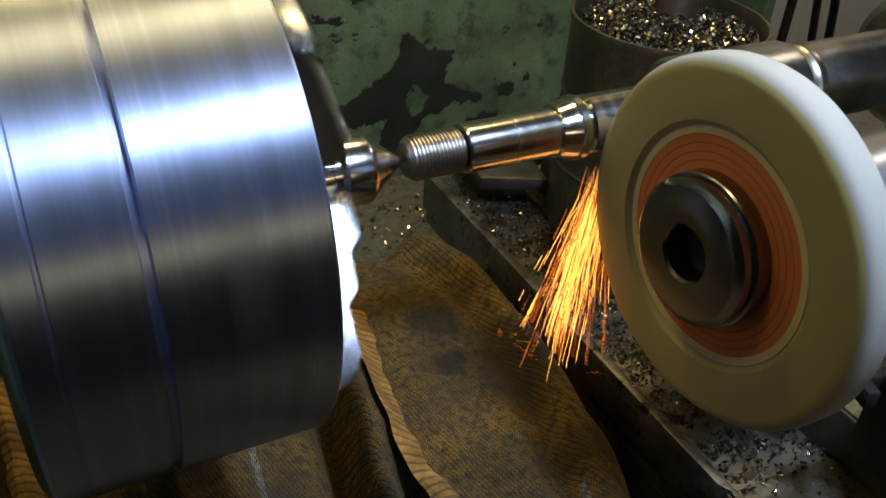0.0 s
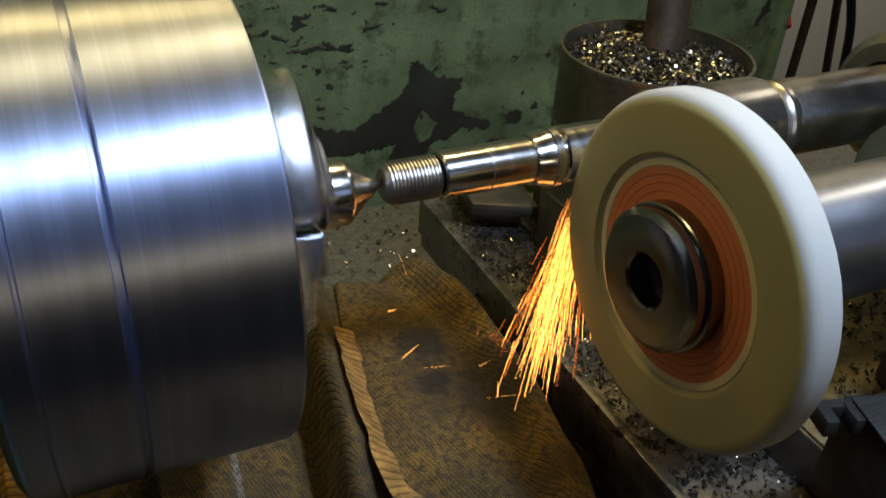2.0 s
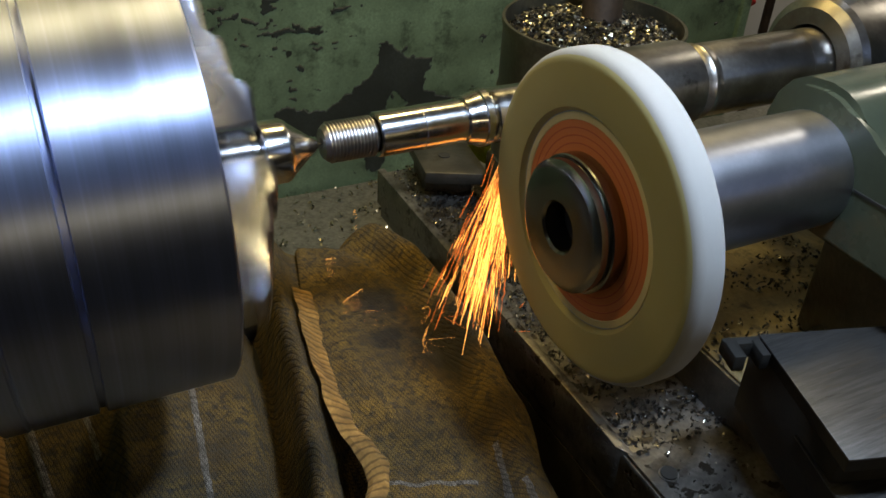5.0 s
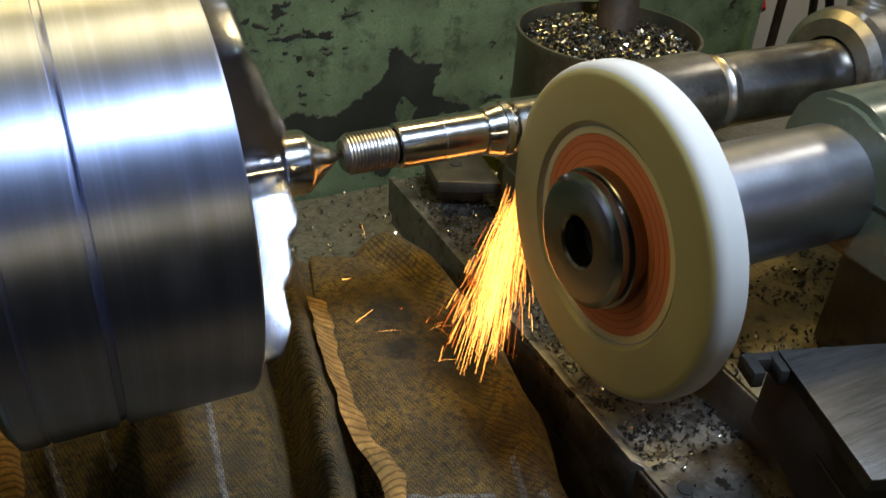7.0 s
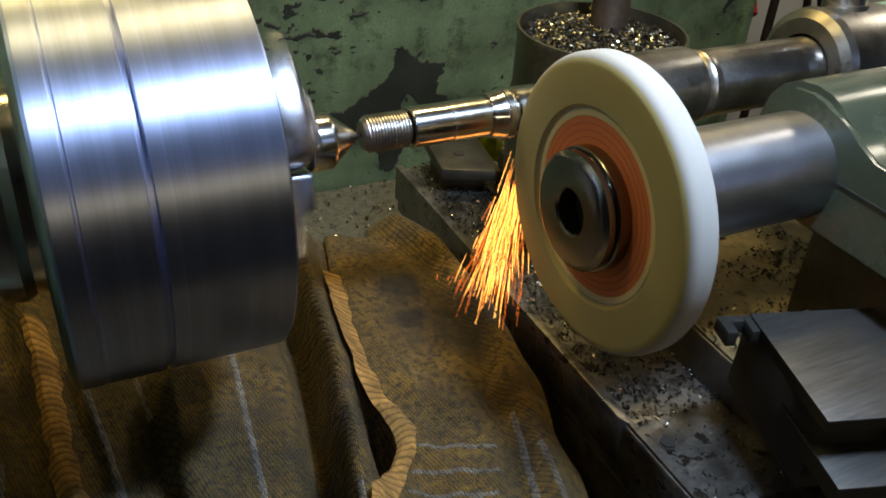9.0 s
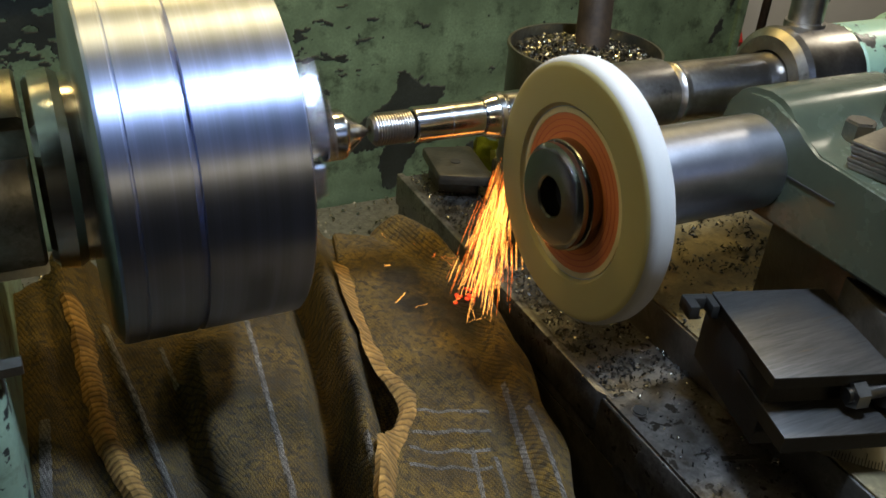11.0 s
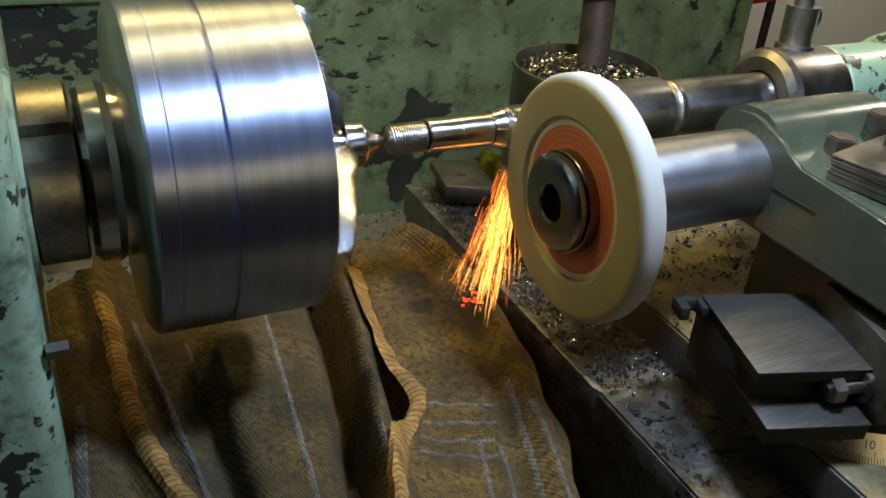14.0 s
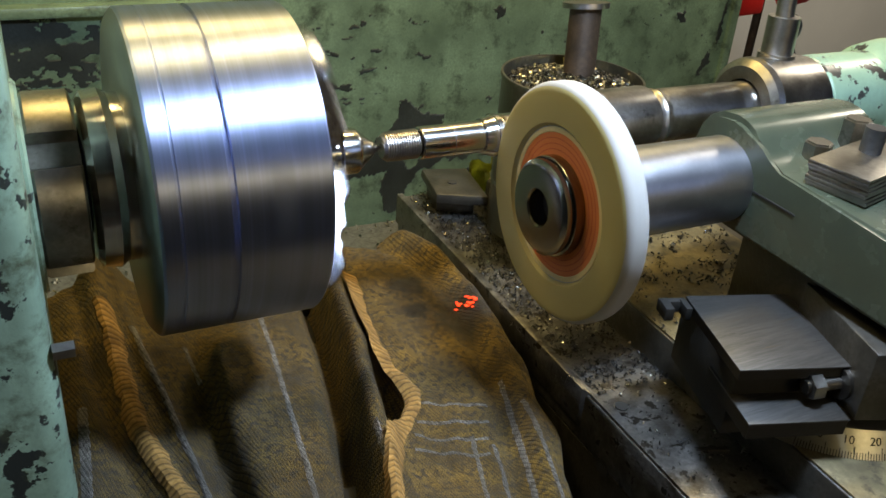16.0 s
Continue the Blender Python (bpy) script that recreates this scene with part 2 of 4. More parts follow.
def ribbed(name, base):
    """Ribbed knitting: the shade in the gaps between cross ribs is put into the colour."""
    m = material(name, base, 0.95, 0.0, vary=0.5, coarse=45, fine=300, bump=0.4)
    n, l = m.node_tree.nodes, m.node_tree.links
    b = n["Principled BSDF"]
    co, w = n.new("ShaderNodeTexCoord"), n.new("ShaderNodeTexWave")
    w.bands_direction = "Y"
    w.inputs["Scale"].default_value, w.inputs["Distortion"].default_value, w.inputs["Detail Scale"].default_value = 50.0, 1.6, 1.6
    l.new(co.outputs["UV"], w.inputs["Vector"])
    rr, mx = n.new("ShaderNodeMapRange"), n.new("ShaderNodeMix")
    rr.inputs["From Max"].default_value, rr.inputs["To Min"].default_value, rr.inputs["To Max"].default_value = 0.40, 0.45, 1.0
    l.new(w.outputs["Fac"], rr.inputs["Value"])
    mx.data_type, mx.blend_type = "RGBA", "MULTIPLY"
    mx.inputs["Factor"].default_value = 1.0
    l.new(b.inputs["Base Color"].links[0].from_socket, mx.inputs["A"])
    l.new(rr.outputs[0], mx.inputs["B"])
    l.new(mx.outputs["Result"], b.inputs["Base Color"])
    bump = n.new("ShaderNodeBump")
    bump.inputs["Strength"].default_value, bump.inputs["Distance"].default_value = 0.8, 0.0009
    l.new(w.outputs["Fac"], bump.inputs["Height"])
    l.new(bump.outputs[0], b.inputs["Normal"])
    return m


HEM = ribbed("ribbed_hem_wool", (0.38, 0.215, 0.060))
SPARK = glow("white_hot_spark", (1.0, 0.40, 0.07), 6.0)
SPARK_RED = glow("cooling_spark", (1.0, 0.20, 0.02), 2.2)
EMBER = glow("red_ember", (1.0, 0.05, 0.01), 1.6)


# ---- builders ----
BASES = {}


def thing(name, base, label, category, group="", kind=""):
    """A top-level empty at base (z from the spindle's axis)."""
    ob = new(name)
    ob.empty_display_size = 0.02
    ob.location = (base[0], base[1], base[2] + AXIS)
    BASES[ob.name] = Vector(base)
    return tagged(ob, label, category, group, kind)


def part(name, bm, mat, parent, label="", smooth=True, origin=None):
    """Links a bmesh, in plan coordinates, as one mesh object under a thing or a part; origin: its own point of turning."""
    base = BASES[parent.name] if origin is None else Vector(origin)
    bmesh.ops.translate(bm, verts=bm.verts, vec=-base)
    bmesh.ops.recalc_face_normals(bm, faces=bm.faces)
    me = bpy.data.meshes.new(name)
    bm.to_mesh(me)
    bm.free()
    for p in me.polygons:
        p.use_smooth = smooth
    if smooth:
        me.set_sharp_from_angle(angle=radians(32))
    me.materials.append(mat)
    ob = new(name, me)
    ob.parent = parent
    if origin is not None:
        ob.location = base - BASES[parent.name]
    BASES[ob.name] = base
    return tagged(ob, label)


def solo(name, bm, mat, label, category="", kind="", smooth=True, group=""):
    """A top-level mesh in plan coordinates."""
    bmesh.ops.translate(bm, verts=bm.verts, vec=(0, 0, AXIS))
    bmesh.ops.recalc_face_normals(bm, faces=bm.faces)
    me = bpy.data.meshes.new(name)
    bm.to_mesh(me)
    bm.free()
    for p in me.polygons:
        p.use_smooth = smooth
    if smooth:
        me.set_sharp_from_angle(angle=radians(32))
    me.materials.append(mat)
    return tagged(new(name, me), label, category, group, kind)


def turned(profile, cy=0.0, cz=0.0, seg=96, closed=True):
    """A solid of revolution about a line along x: profile of (x, radius)."""
    bm = bmesh.new()
    rings = []
    for x, r in profile:
        if r < 1e-6:
            rings.append([bm.verts.new((x, cy, cz))])
        else:
            rings.append([bm.verts.new((x, cy + r * math.cos(a), cz + r * math.sin(a))) for a in (2 * math.pi * i / seg for i in range(seg))])
    for a, b in zip(rings, rings[1:]):
        for i in range(seg):
            j = (i + 1) % seg
            if len(a) == 1 and len(b) == 1:
                continue
            if len(a) == 1:
                bm.faces.new((a[0], b[j], b[i]))
            elif len(b) == 1:
                bm.faces.new((a[i], a[j], b[0]))
            else:
                bm.faces.new((a[i], a[j], b[j], b[i]))
    if closed:
        for ring in (rings[0], rings[-1]):
            if len(ring) > 1:
                bm.faces.new(ring)
    return bm


def box(size, at, rz=0.0, bevel=0.0, rx=0.0, ry=0.0, seg=2):
    bm = bmesh.new()
    bmesh.ops.create_cube(bm, size=1, matrix=pose(*at, rx, ry, rz) @ Matrix.Diagonal((*size, 1)))
    if bevel:
        bmesh.ops.bevel(bm, geom=bm.edges[:], offset=bevel, segments=seg, affect="EDGES", profile=0.5)
    return bm


def prism(points, z0, z1, bevel=0.0, seg=2):
    """An upright prism over a plan outline of (x, y)."""
    bm = bmesh.new()
    low = [bm.verts.new((x, y, z0)) for x, y in points]
    top = [bm.verts.new((x, y, z1)) for x, y in points]
    bm.faces.new(low[::-1])
    bm.faces.new(top)
    for i in range(len(points)):
        j = (i + 1) % len(points)
        bm.faces.new((low[i], low[j], top[j], top[i]))
    if bevel:
        bmesh.ops.bevel(bm, geom=bm.edges[:], offset=bevel, segments=seg, affect="EDGES", profile=0.5)
    return bm


def rod(a, b, r, seg=24, r2=None):
    """A round bar from a to b."""
    a, b = Vector(a), Vector(b)
    bm = bmesh.new()
    m = Matrix.Translation((a + b) / 2) @ (b - a).to_track_quat("Z", "Y").to_matrix().to_4x4()
    bmesh.ops.create_cone(bm, cap_ends=True, segments=seg, radius1=r, radius2=r if r2 is None else r2, depth=(b - a).length, matrix=m)
    return bm


def join(*bms):
    out = bmesh.new()
    for bm in bms:
        me = bpy.data.meshes.new("tmp")
        bm.to_mesh(me)
        bm.free()
        out.from_mesh(me)
        bpy.data.meshes.remove(me)
    return out


def hex_bolt(name, at, across, height, parent, washer=True):
    x, y, z = at
    bm = rod((x, y, z), (x, y, z + height), across * 0.577, 6)
    bmesh.ops.bevel(bm, geom=[e for e in bm.edges if min(v.co.z for v in e.verts) > z + height * 0.9], offset=across * 0.08, segments=2, affect="EDGES")
    head = part(name, bm, NUT, parent)
    if washer:
        part("washer", rod((x, y, z - 0.003), (x, y, z + 0.0005), across * 0.85, 32), DULL, head)
    return head


def flakes(rng, spots, size, lift):
    """Loose curled chips at the given places."""
    verts, faces = [], []
    for x, y, z in spots:
        s = size * rng.uniform(0.4, 1.5)
        m = pose(x, y, z + lift * rng.random(), rng.uniform(-50, 50), rng.uniform(-50, 50), rng.uniform(0, 360))
        w, k = s * rng.uniform(0.2, 0.6), len(verts)
        for u, v, h in ((-s, -w, 0), (0, -w, s * 0.5), (s, -w, 0.1 * s), (-s, w, 0.1 * s), (0, w, s * 0.6), (s, w, 0)):
            verts.append((m @ Vector((u, v, h)))[:])
        faces += [(k, k + 1, k + 4, k + 3), (k + 1, k + 2, k + 5, k + 4)]
    bm = bmesh.new()
    vs = [bm.verts.new(v) for v in verts]
    for f in faces:
        bm.faces.new([vs[i] for i in f])
    return bm


RIDES = []  # what the carriage carries

# ---- the room ----
def build_room():
    for name, size, at, mat, label in (
        ("floor", (7, 6, 0.1), (0.5, 0.2, -1.15), FLOOR, "oily concrete workshop floor"),
        # ceiling and the ROOM walls are unseen, added to be mirrored in the steel
        ("ceiling", (7, 6, 0.1), (0.5, 0.2, 1.75), ROOM, "unseen dark blue ceiling added for reflections"),
        ("wall_south", (7, 0.1, 2.8), (0.5, -2.85, 0.3), ROOM, "unseen dark blue wall added for reflections"),
        ("wall_north", (7, 0.1, 2.8), (0.5, 1.75, 0.3), CREAM, "cream plastered workshop wall"),
        ("wall_west", (0.1, 6, 2.8), (-2.95, 0.2, 0.3), ROOM, "unseen dark blue wall added for reflections"),
        ("wall_east", (0.1, 6, 2.8), (3.95, 0.2, 0.3), ROOM, "unseen dark blue wall added for reflections"),
    ):
        solo(name, box(size, at), mat, label, kind="structure", smooth=False)


def build_guard():
    """Painted sheet guard behind the lathe, with paint flaked off in black patches."""
    y = 0.85
    guard = thing("splash_guard", (0.2, y, -0.62), "grimy green painted sheet steel splash guard, paint flaked off", "splash guard")
    bm = box((2.43, 0.012, 1.25), (0.005, y + 0.006, -0.005), bevel=0.002)
    part("sheet", bm, GUARD, guard, smooth=False)
    part("ledge", box((1.25, 0.03, 0.018), (-0.55, y - 0.012, -0.085), bevel=0.004), GUARD, guard, "folded green ledge")
    part("edge_strip", box((0.022, 0.016, 1.25), (1.212, y - 0.003, -0.005), bevel=0.004), GUARD, guard)
    rng = random.Random(4)

    def inside(x, z, outline):
        hit = False
        for (x0, z0), (x1, z1) in zip(outline, outline[1:] + outline[:1]):
            if (z0 > z) != (z1 > z) and x < x0 + (x1 - x0) * (z - z0) / (z1 - z0):
                hit = not hit
        return hit

    def bare(x0, x1, z0, z1, test, label, step=0.0022, name="bare_patch"):
        """Bare metal where test(x, z) holds, as a thin ragged skin on the sheet."""
        nx, nz = int((x1 - x0) / step) + 1, int((z1 - z0) / step) + 1
        bm, made = bmesh.new(), {}

        def corner(i, k):
            if (i, k) not in made:
                x, z = x0 + i * step, z0 + k * step
                made[i, k] = bm.verts.new((x + 0.3 * step * noise.noise((x * 500, z * 500, 1)), y - 0.0012, z + 0.3 * step * noise.noise((x * 500, z * 500, 2))))
            return made[i, k]

        for i in range(nx):
            for k in range(nz):
                if test(x0 + (i + 0.5) * step, z0 + (k + 0.5) * step):
                    bm.faces.new((corner(i, k), corner(i + 1, k), corner(i + 1, k + 1), corner(i, k + 1)))
        if not bm.faces:
            bm.free()
            return None
        for v in [v for v in bm.verts if v.is_boundary]:
            v.co.y = y + 0.0004
        return part(name, bm, PATCH, guard, label, smooth=False)

    def ragged(x, z):
        return (x + 0.007 * noise.noise((x * 70, z * 70, 0)) + 0.004 * noise.noise((x * 210, z * 210, 4)), z + 0.007 * noise.noise((x * 70, z * 70, 8)) + 0.004 * noise.noise((x * 210, z * 210, 6)))

    for outline in PATCHES:
        xs, zs = [p[0] for p in outline], [p[1] for p in outline]
        bare(min(xs) - 0.012, max(xs) + 0.012, min(zs) - 0.012, max(zs) + 0.012, lambda x, z: inside(*ragged(x, z), outline) and not inside(*ragged(x, z), ISLAND), "black bare patch of flaked paint")

    def flaked(x, z):
        # worn through in streaks, densest behind the spindle and thinning out towards the tailstock
        wear = 0.12 + 0.20 * math.exp(-((x - 0.24) / 0.13) ** 2 - ((z + 0.24) / 0.075) ** 2) + 0.46 * math.exp(-((x + 0.25) / 0.20) ** 2 - ((z + 0.15) / 0.08) ** 2)
        n = noise.fractal((x * 26, z * 62, 3), 0.8, 2.1, 4)
        return n > 0.98 - 2.6 * wear + 0.25 * noise.noise((x * 9, z * 9, 7)) and z < -0.098

    tagged(bare(-0.36, 0.46, -0.40, -0.098, flaked, "dark mottled wear through the paint", 0.0018, "flaked_wear"), kind="stuff")
    for k in range(46):
        x, z, w = rng.uniform(0.2, 1.15), rng.uniform(-0.45, 0.15), rng.uniform(0.002, 0.008)
        bare(x - 2 * w, x + 2 * w, z - 2 * w, z + 2 * w, lambda a, c: math.hypot(a - x, c - z) < w * (1 + 1.1 * noise.noise((a * 150, c * 150, k))), "", 0.0018)
    return guard


ISLAND = [(0.412, -0.396), (0.433, -0.380), (0.451, -0.405), (0.442, -0.428), (0.428, -0.437), (0.416, -0.418)]
PATCHES = [
    [(0.399, -0.286), (0.409, -0.280), (0.436, -0.305), (0.458, -0.320), (0.502, -0.321), (0.499, -0.339), (0.485, -0.358), (0.488, -0.380), (0.524, -0.400), (0.565, -0.413),
     (0.560, -0.430), (0.500, -0.425), (0.474, -0.443), (0.455, -0.441), (0.425, -0.475), (0.402, -0.531), (0.376, -0.527),
     (0.361, -0.467), (0.375, -0.435), (0.306, -0.445), (0.205, -0.438), (0.204, -0.411), (0.212, -0.382), (0.232, -0.374), (0.266, -0.390), (0.296, -0.395), (0.338, -0.369), (0.374, -0.348), (0.391, -0.330)],
    [(0.53, -0.46), (0.58, -0.45), (0.62, -0.47), (0.60, -0.51), (0.55, -0.52)],
    [(0.585, -0.405), (0.61, -0.395), (0.63, -0.41), (0.62, -0.43), (0.595, -0.425)],
    [(1.139, -0.285), (1.150, -0.255), (1.160, -0.235), (1.170, -0.232), (1.176, -0.262), (1.160, -0.278), (1.149, -0.292)],
    [(1.050, -0.145), (1.062, -0.138), (1.075, -0.140), (1.077, -0.160), (1.066, -0.168), (1.058, -0.158)],
    [(0.588, -0.115), (0.600, -0.106), (0.616, -0.115), (0.614, -0.132), (0.598, -0.134)],
    [(1.178, -0.17), (1.186, -0.12), (1.192, -0.12), (1.190, -0.20), (1.182, -0.24)],
]


# ---- lathe bed, tray and headstock ----
def build_bed():
    tray = solo("chip_tray", box((2.6, 1.25, 0.03), (0.2, 0.22, -0.56), bevel=0.005), TRAY, "wet speckled chip tray littered with fine swarf", "chip tray", kind="structure", smooth=False)
    bed = thing("lathe_bed", (0, 0, -0.55), "oily cast iron lathe bed with ground ways, blackened as shade", "lathe bed")
    # bed iron coloured black for the shade in the gap by the carriage
    for y in (-0.135, 0.13):
        for x0, x1 in ((-0.75, 0.085), (0.265, 1.45)) if y < 0 else ((-0.75, 1.45),):
            part("way", box((x1 - x0, 0.10, 0.09), ((x0 + x1) / 2, y, -0.30), bevel=0.006), SHADE_BLACK, bed)
    for y in (-0.16, 0.155):
        for x0, x1 in ((-0.75, 0.080), (0.270, 1.45)) if y < 0 else ((-0.75, 1.45),):
            part("prism_way", prism([(x0, y - 0.02), (x1, y - 0.02), (x1, y + 0.02), (x0, y + 0.02)], -0.257, -0.237, bevel=0.006), SHADE_BLACK, bed)
    for x in (-0.6, -0.2, 0.25, 0.7, 1.2):
        part("rib", box((0.06, 0.25, 0.18), (x, 0, -0.40), bevel=0.008), SHADE_BLACK, bed)
    for y in (-0.16, 0.155):
        part("bed_wall", box((2.2, 0.03, 0.22), (0.35, y, -0.45), bevel=0.004), SHADE_BLACK, bed)
    return tray


def build_headstock():
    hs = thing("headstock", (-0.6, 0.05, -0.5), "chipped green painted cast iron headstock with worn dark edges", "headstock")
    bm = box((0.70, 0.55, 0.80), (-0.628, 0.145, -0.10), bevel=0.018, seg=4)
    part("casting", bm, GREEN, hs)
    part("flange_ring", turned([(-0.282, 0.0), (-0.282, 0.078), (-0.276, 0.078), (-0.274, 0.075), (-0.274, 0.0)], closed=False), GREEN, hs)
    nose = turned([(-0.274, 0.045), (-0.274, 0.0665), (-0.272, 0.0685), (-0.243, 0.0685), (-0.241, 0.0665), (-0.241, 0.050)], seg=144, closed=False)
    for v in nose.verts:
        q = math.hypot(v.co.y, v.co.z)
        if q > 0.06 and abs((math.degrees(math.atan2(v.co.z, v.co.y)) - 136 + 45) % 90 - 45) < 9.5:
            v.co.y, v.co.z = v.co.y * 0.058 / q, v.co.z * 0.058 / q
    part("spindle_nut", nose, NUT, hs, "oily steel spindle nut with spanner notches")
    bolt = rod((-0.279, -0.120, -0.066), (-0.265, -0.120, -0.066), 0.0062, 6)
    part("bolt_head", bolt, DULL, hs)
    return hs


# ---- chuck, turning with the spindle ----
def build_chuck():
    chuck = thing("lathe_chuck", (0, 0, 0), "bright turned steel three-jaw chuck spinning on the spindle", "chuck")
    body = [(-0.2045, 0.1235), (-0.2025, 0.125), (-0.1915, 0.125), (-0.1907, 0.1241), (-0.1897, 0.1241), (-0.1889, 0.125),
            (-0.1568, 0.125), (-0.1560, 0.1222), (-0.1530, 0.1222), (-0.1522, 0.125), (-0.0855, 0.125), (-0.084, 0.1235), (-0.084, 0.024), (-0.10, 0.024)]
    part("body", turned(body, seg=160, closed=False), CHUCK, chuck)
    part("back_face", turned([(-0.2085, 0.045), (-0.2085, 0.117), (-0.2045, 0.1235)], seg=160, closed=False), NUT, chuck, "browned steel back of the chuck")
    part("backplate", turned([(-0.238, 0.04), (-0.238, 0.060), (-0.234, 0.066), (-0.222, 0.068), (-0.216, 0.064), (-0.208, 0.064)], closed=False), STEEL, chuck)
    for k in range(3):
        turn = pose(0, 0, 0, 120 * k)
        steps = [(-0.0845, 0.018), (-0.0405, 0.018), (-0.0405, 0.0425), (-0.0515, 0.0455), (-0.0515, 0.0705), (-0.0625, 0.0735), (-0.0625, 0.104), (-0.067, 0.111), (-0.0845, 0.113)]
        jaw = bmesh.new()
        sides = [[jaw.verts.new((x, w, z)) for x, z in steps] for w in (-0.015, 0.015)]
        jaw.faces.new(sides[0])
        jaw.faces.new(sides[1][::-1])
        for i in range(len(steps)):
            q = (i + 1) % len(steps)
            jaw.faces.new((sides[0][i], sides[1][i], sides[1][q], sides[0][q]))
        bmesh.ops.bevel(jaw, geom=jaw.edges[:], offset=0.0016, segments=3, affect="EDGES", profile=0.5)
        jaw.transform(turn)
        part("jaw", jaw, JAW, chuck, "stepped steel jaw")
        slot = box((0.0015, 0.022, 0.10), (-0.0838, 0, 0.072))
        slot.transform(turn)
        part("jaw_slot", slot, DARK, chuck)
        key = rod((-0.120, 0, 0.122), (-0.120, 0, 0.1254), 0.009, 24)
        key.transform(pose(0, 0, 0, 120 * k + 60))
        ring = part("key_socket", key, DARK, chuck)
    centre = turned([(-0.12, 0.0), (-0.12, 0.0165), (-0.046, 0.0165), (-0.045, 0.0150), (-0.0405, 0.0150), (-0.0395, 0.0190), (-0.0385, 0.0198), (-0.0250, 0.0198), (-0.0230, 0.0190), (-0.0205, 0.0165), (-0.0005, 0.0008), (0.0015, 0)], closed=False)
    part("lathe_centre", centre, STEEL, chuck, "polished pointed lathe centre")
    return chuck


# ---- workpiece and tailstock ----
def build_workpiece():
    ob = thing("spindle_workpiece", (0.18, 0, 0), "ground steel spindle with a threaded end held between centres", "workpiece", )
    p = [(0.0035, 0.0), (0.0005, 0.004), (0.0005, 0.0095), (0.003, 0.0118)]
    x = 0.004
    while x < 0.0335:
        p += [(x, 0.0118), (x + 0.0009, 0.0131), (x + 0.0013, 0.0131), (x + 0.0021, 0.0118)]
        x += 0.0023
    part("threaded_end", turned(p + [(0.0355, 0.0098), (0.036, 0.0098)], closed=False), DULL, ob, "worn dark thread")
    body = [(0.036, 0.0112), (0.036, 0.0138), (0.037, 0.0145), (0.066, 0.0145), (0.0662, 0.0143), (0.0666, 0.0147), (0.0950, 0.0147), (0.0955, 0.0138), (0.0968, 0.0138), (0.0972, 0.0160),
            (0.108, 0.0185), (0.1085, 0.0198), (0.113, 0.0198), (0.1135, 0.0186), (0.1165, 0.0172), (0.118, 0.0186), (0.185, 0.0186), (0.1855, 0.0300), (0.188, 0.0318)]
    part("shaft", turned(body, closed=False), STEEL, ob)
    sleeve = [(0.188, 0.0318), (0.190, 0.0325), (0.222, 0.0325), (0.223, 0.0318), (0.276, 0.0322), (0.280, 0.0310), (0.282, 0.0255), (0.286, 0.0250), (0.288, 0.0275), (0.2905, 0.0285), (0.293, 0.0275), (0.2945, 0.0268), (0.30, 0.0272)]
    part("sleeve", turned(sleeve, closed=False), DULL, ob, "oily steel sleeve with grooves")
    part("quill", turned([(0.298, 0.0271), (0.300, 0.0275), (0.388, 0.0275), (0.389, 0.0268), (0.392, 0.0268), (0.393, 0.0273), (0.50, 0.0273)], closed=True), DULL, ob)
    return ob


def build_tailstock():
    dx = -0.04
    ts = thing("tailstock", (0.62, 0, -0.24), "mint green chipped tailstock with a worn steel clamp collar", "tailstock")
    collar = turned([(0.452, 0.0285), (0.447, 0.030), (0.447, 0.043), (0.452, 0.050), (0.459, 0.0515), (0.462, 0.0500), (0.528, 0.0490), (0.530, 0.0475), (0.530, 0.0280)], closed=False)
    part("clamp_collar", collar, DULL, ts, "worn steel collar round the quill")
    part("barrel", turned([(0.531, 0.02), (0.531, 0.0470), (0.533, 0.0485), (0.62, 0.0485), (0.63, 0.056), (0.66, 0.060), (0.90, 0.062), (0.90, 0.0)], closed=False), MINT, ts)
    part("body", prism([(0.66, -0.07), (0.90, -0.07), (0.90, 0.11), (0.66, 0.11)], -0.24, -0.03, bevel=0.015, seg=4), MINT, ts)
    post = part("lever_boss", join(rod((0.494, 0.012, 0.040), (0.494, 0.014, 0.090), 0.0165), rod((0.494, 0.012, 0.045), (0.494, 0.0122, 0.052), 0.0195)), DULL, ts)
    part("lever", rod((0.494, 0.014, 0.090), (0.490, 0.030, 0.24), 0.0095), DULL, ts, "bright clamp lever")
    bm = bmesh.new()
    bmesh.ops.create_uvsphere(bm, u_segments=20, v_segments=12, radius=0.012, matrix=pose(0.517, 0.022, 0.075) @ Matrix.Diagonal((0.7, 1, 1.2, 1)))
    part("lock_knob", bm, RUBBER, ts, "black ball knob")
    for child in ts.children:
        child.location.x += dx
    return ts


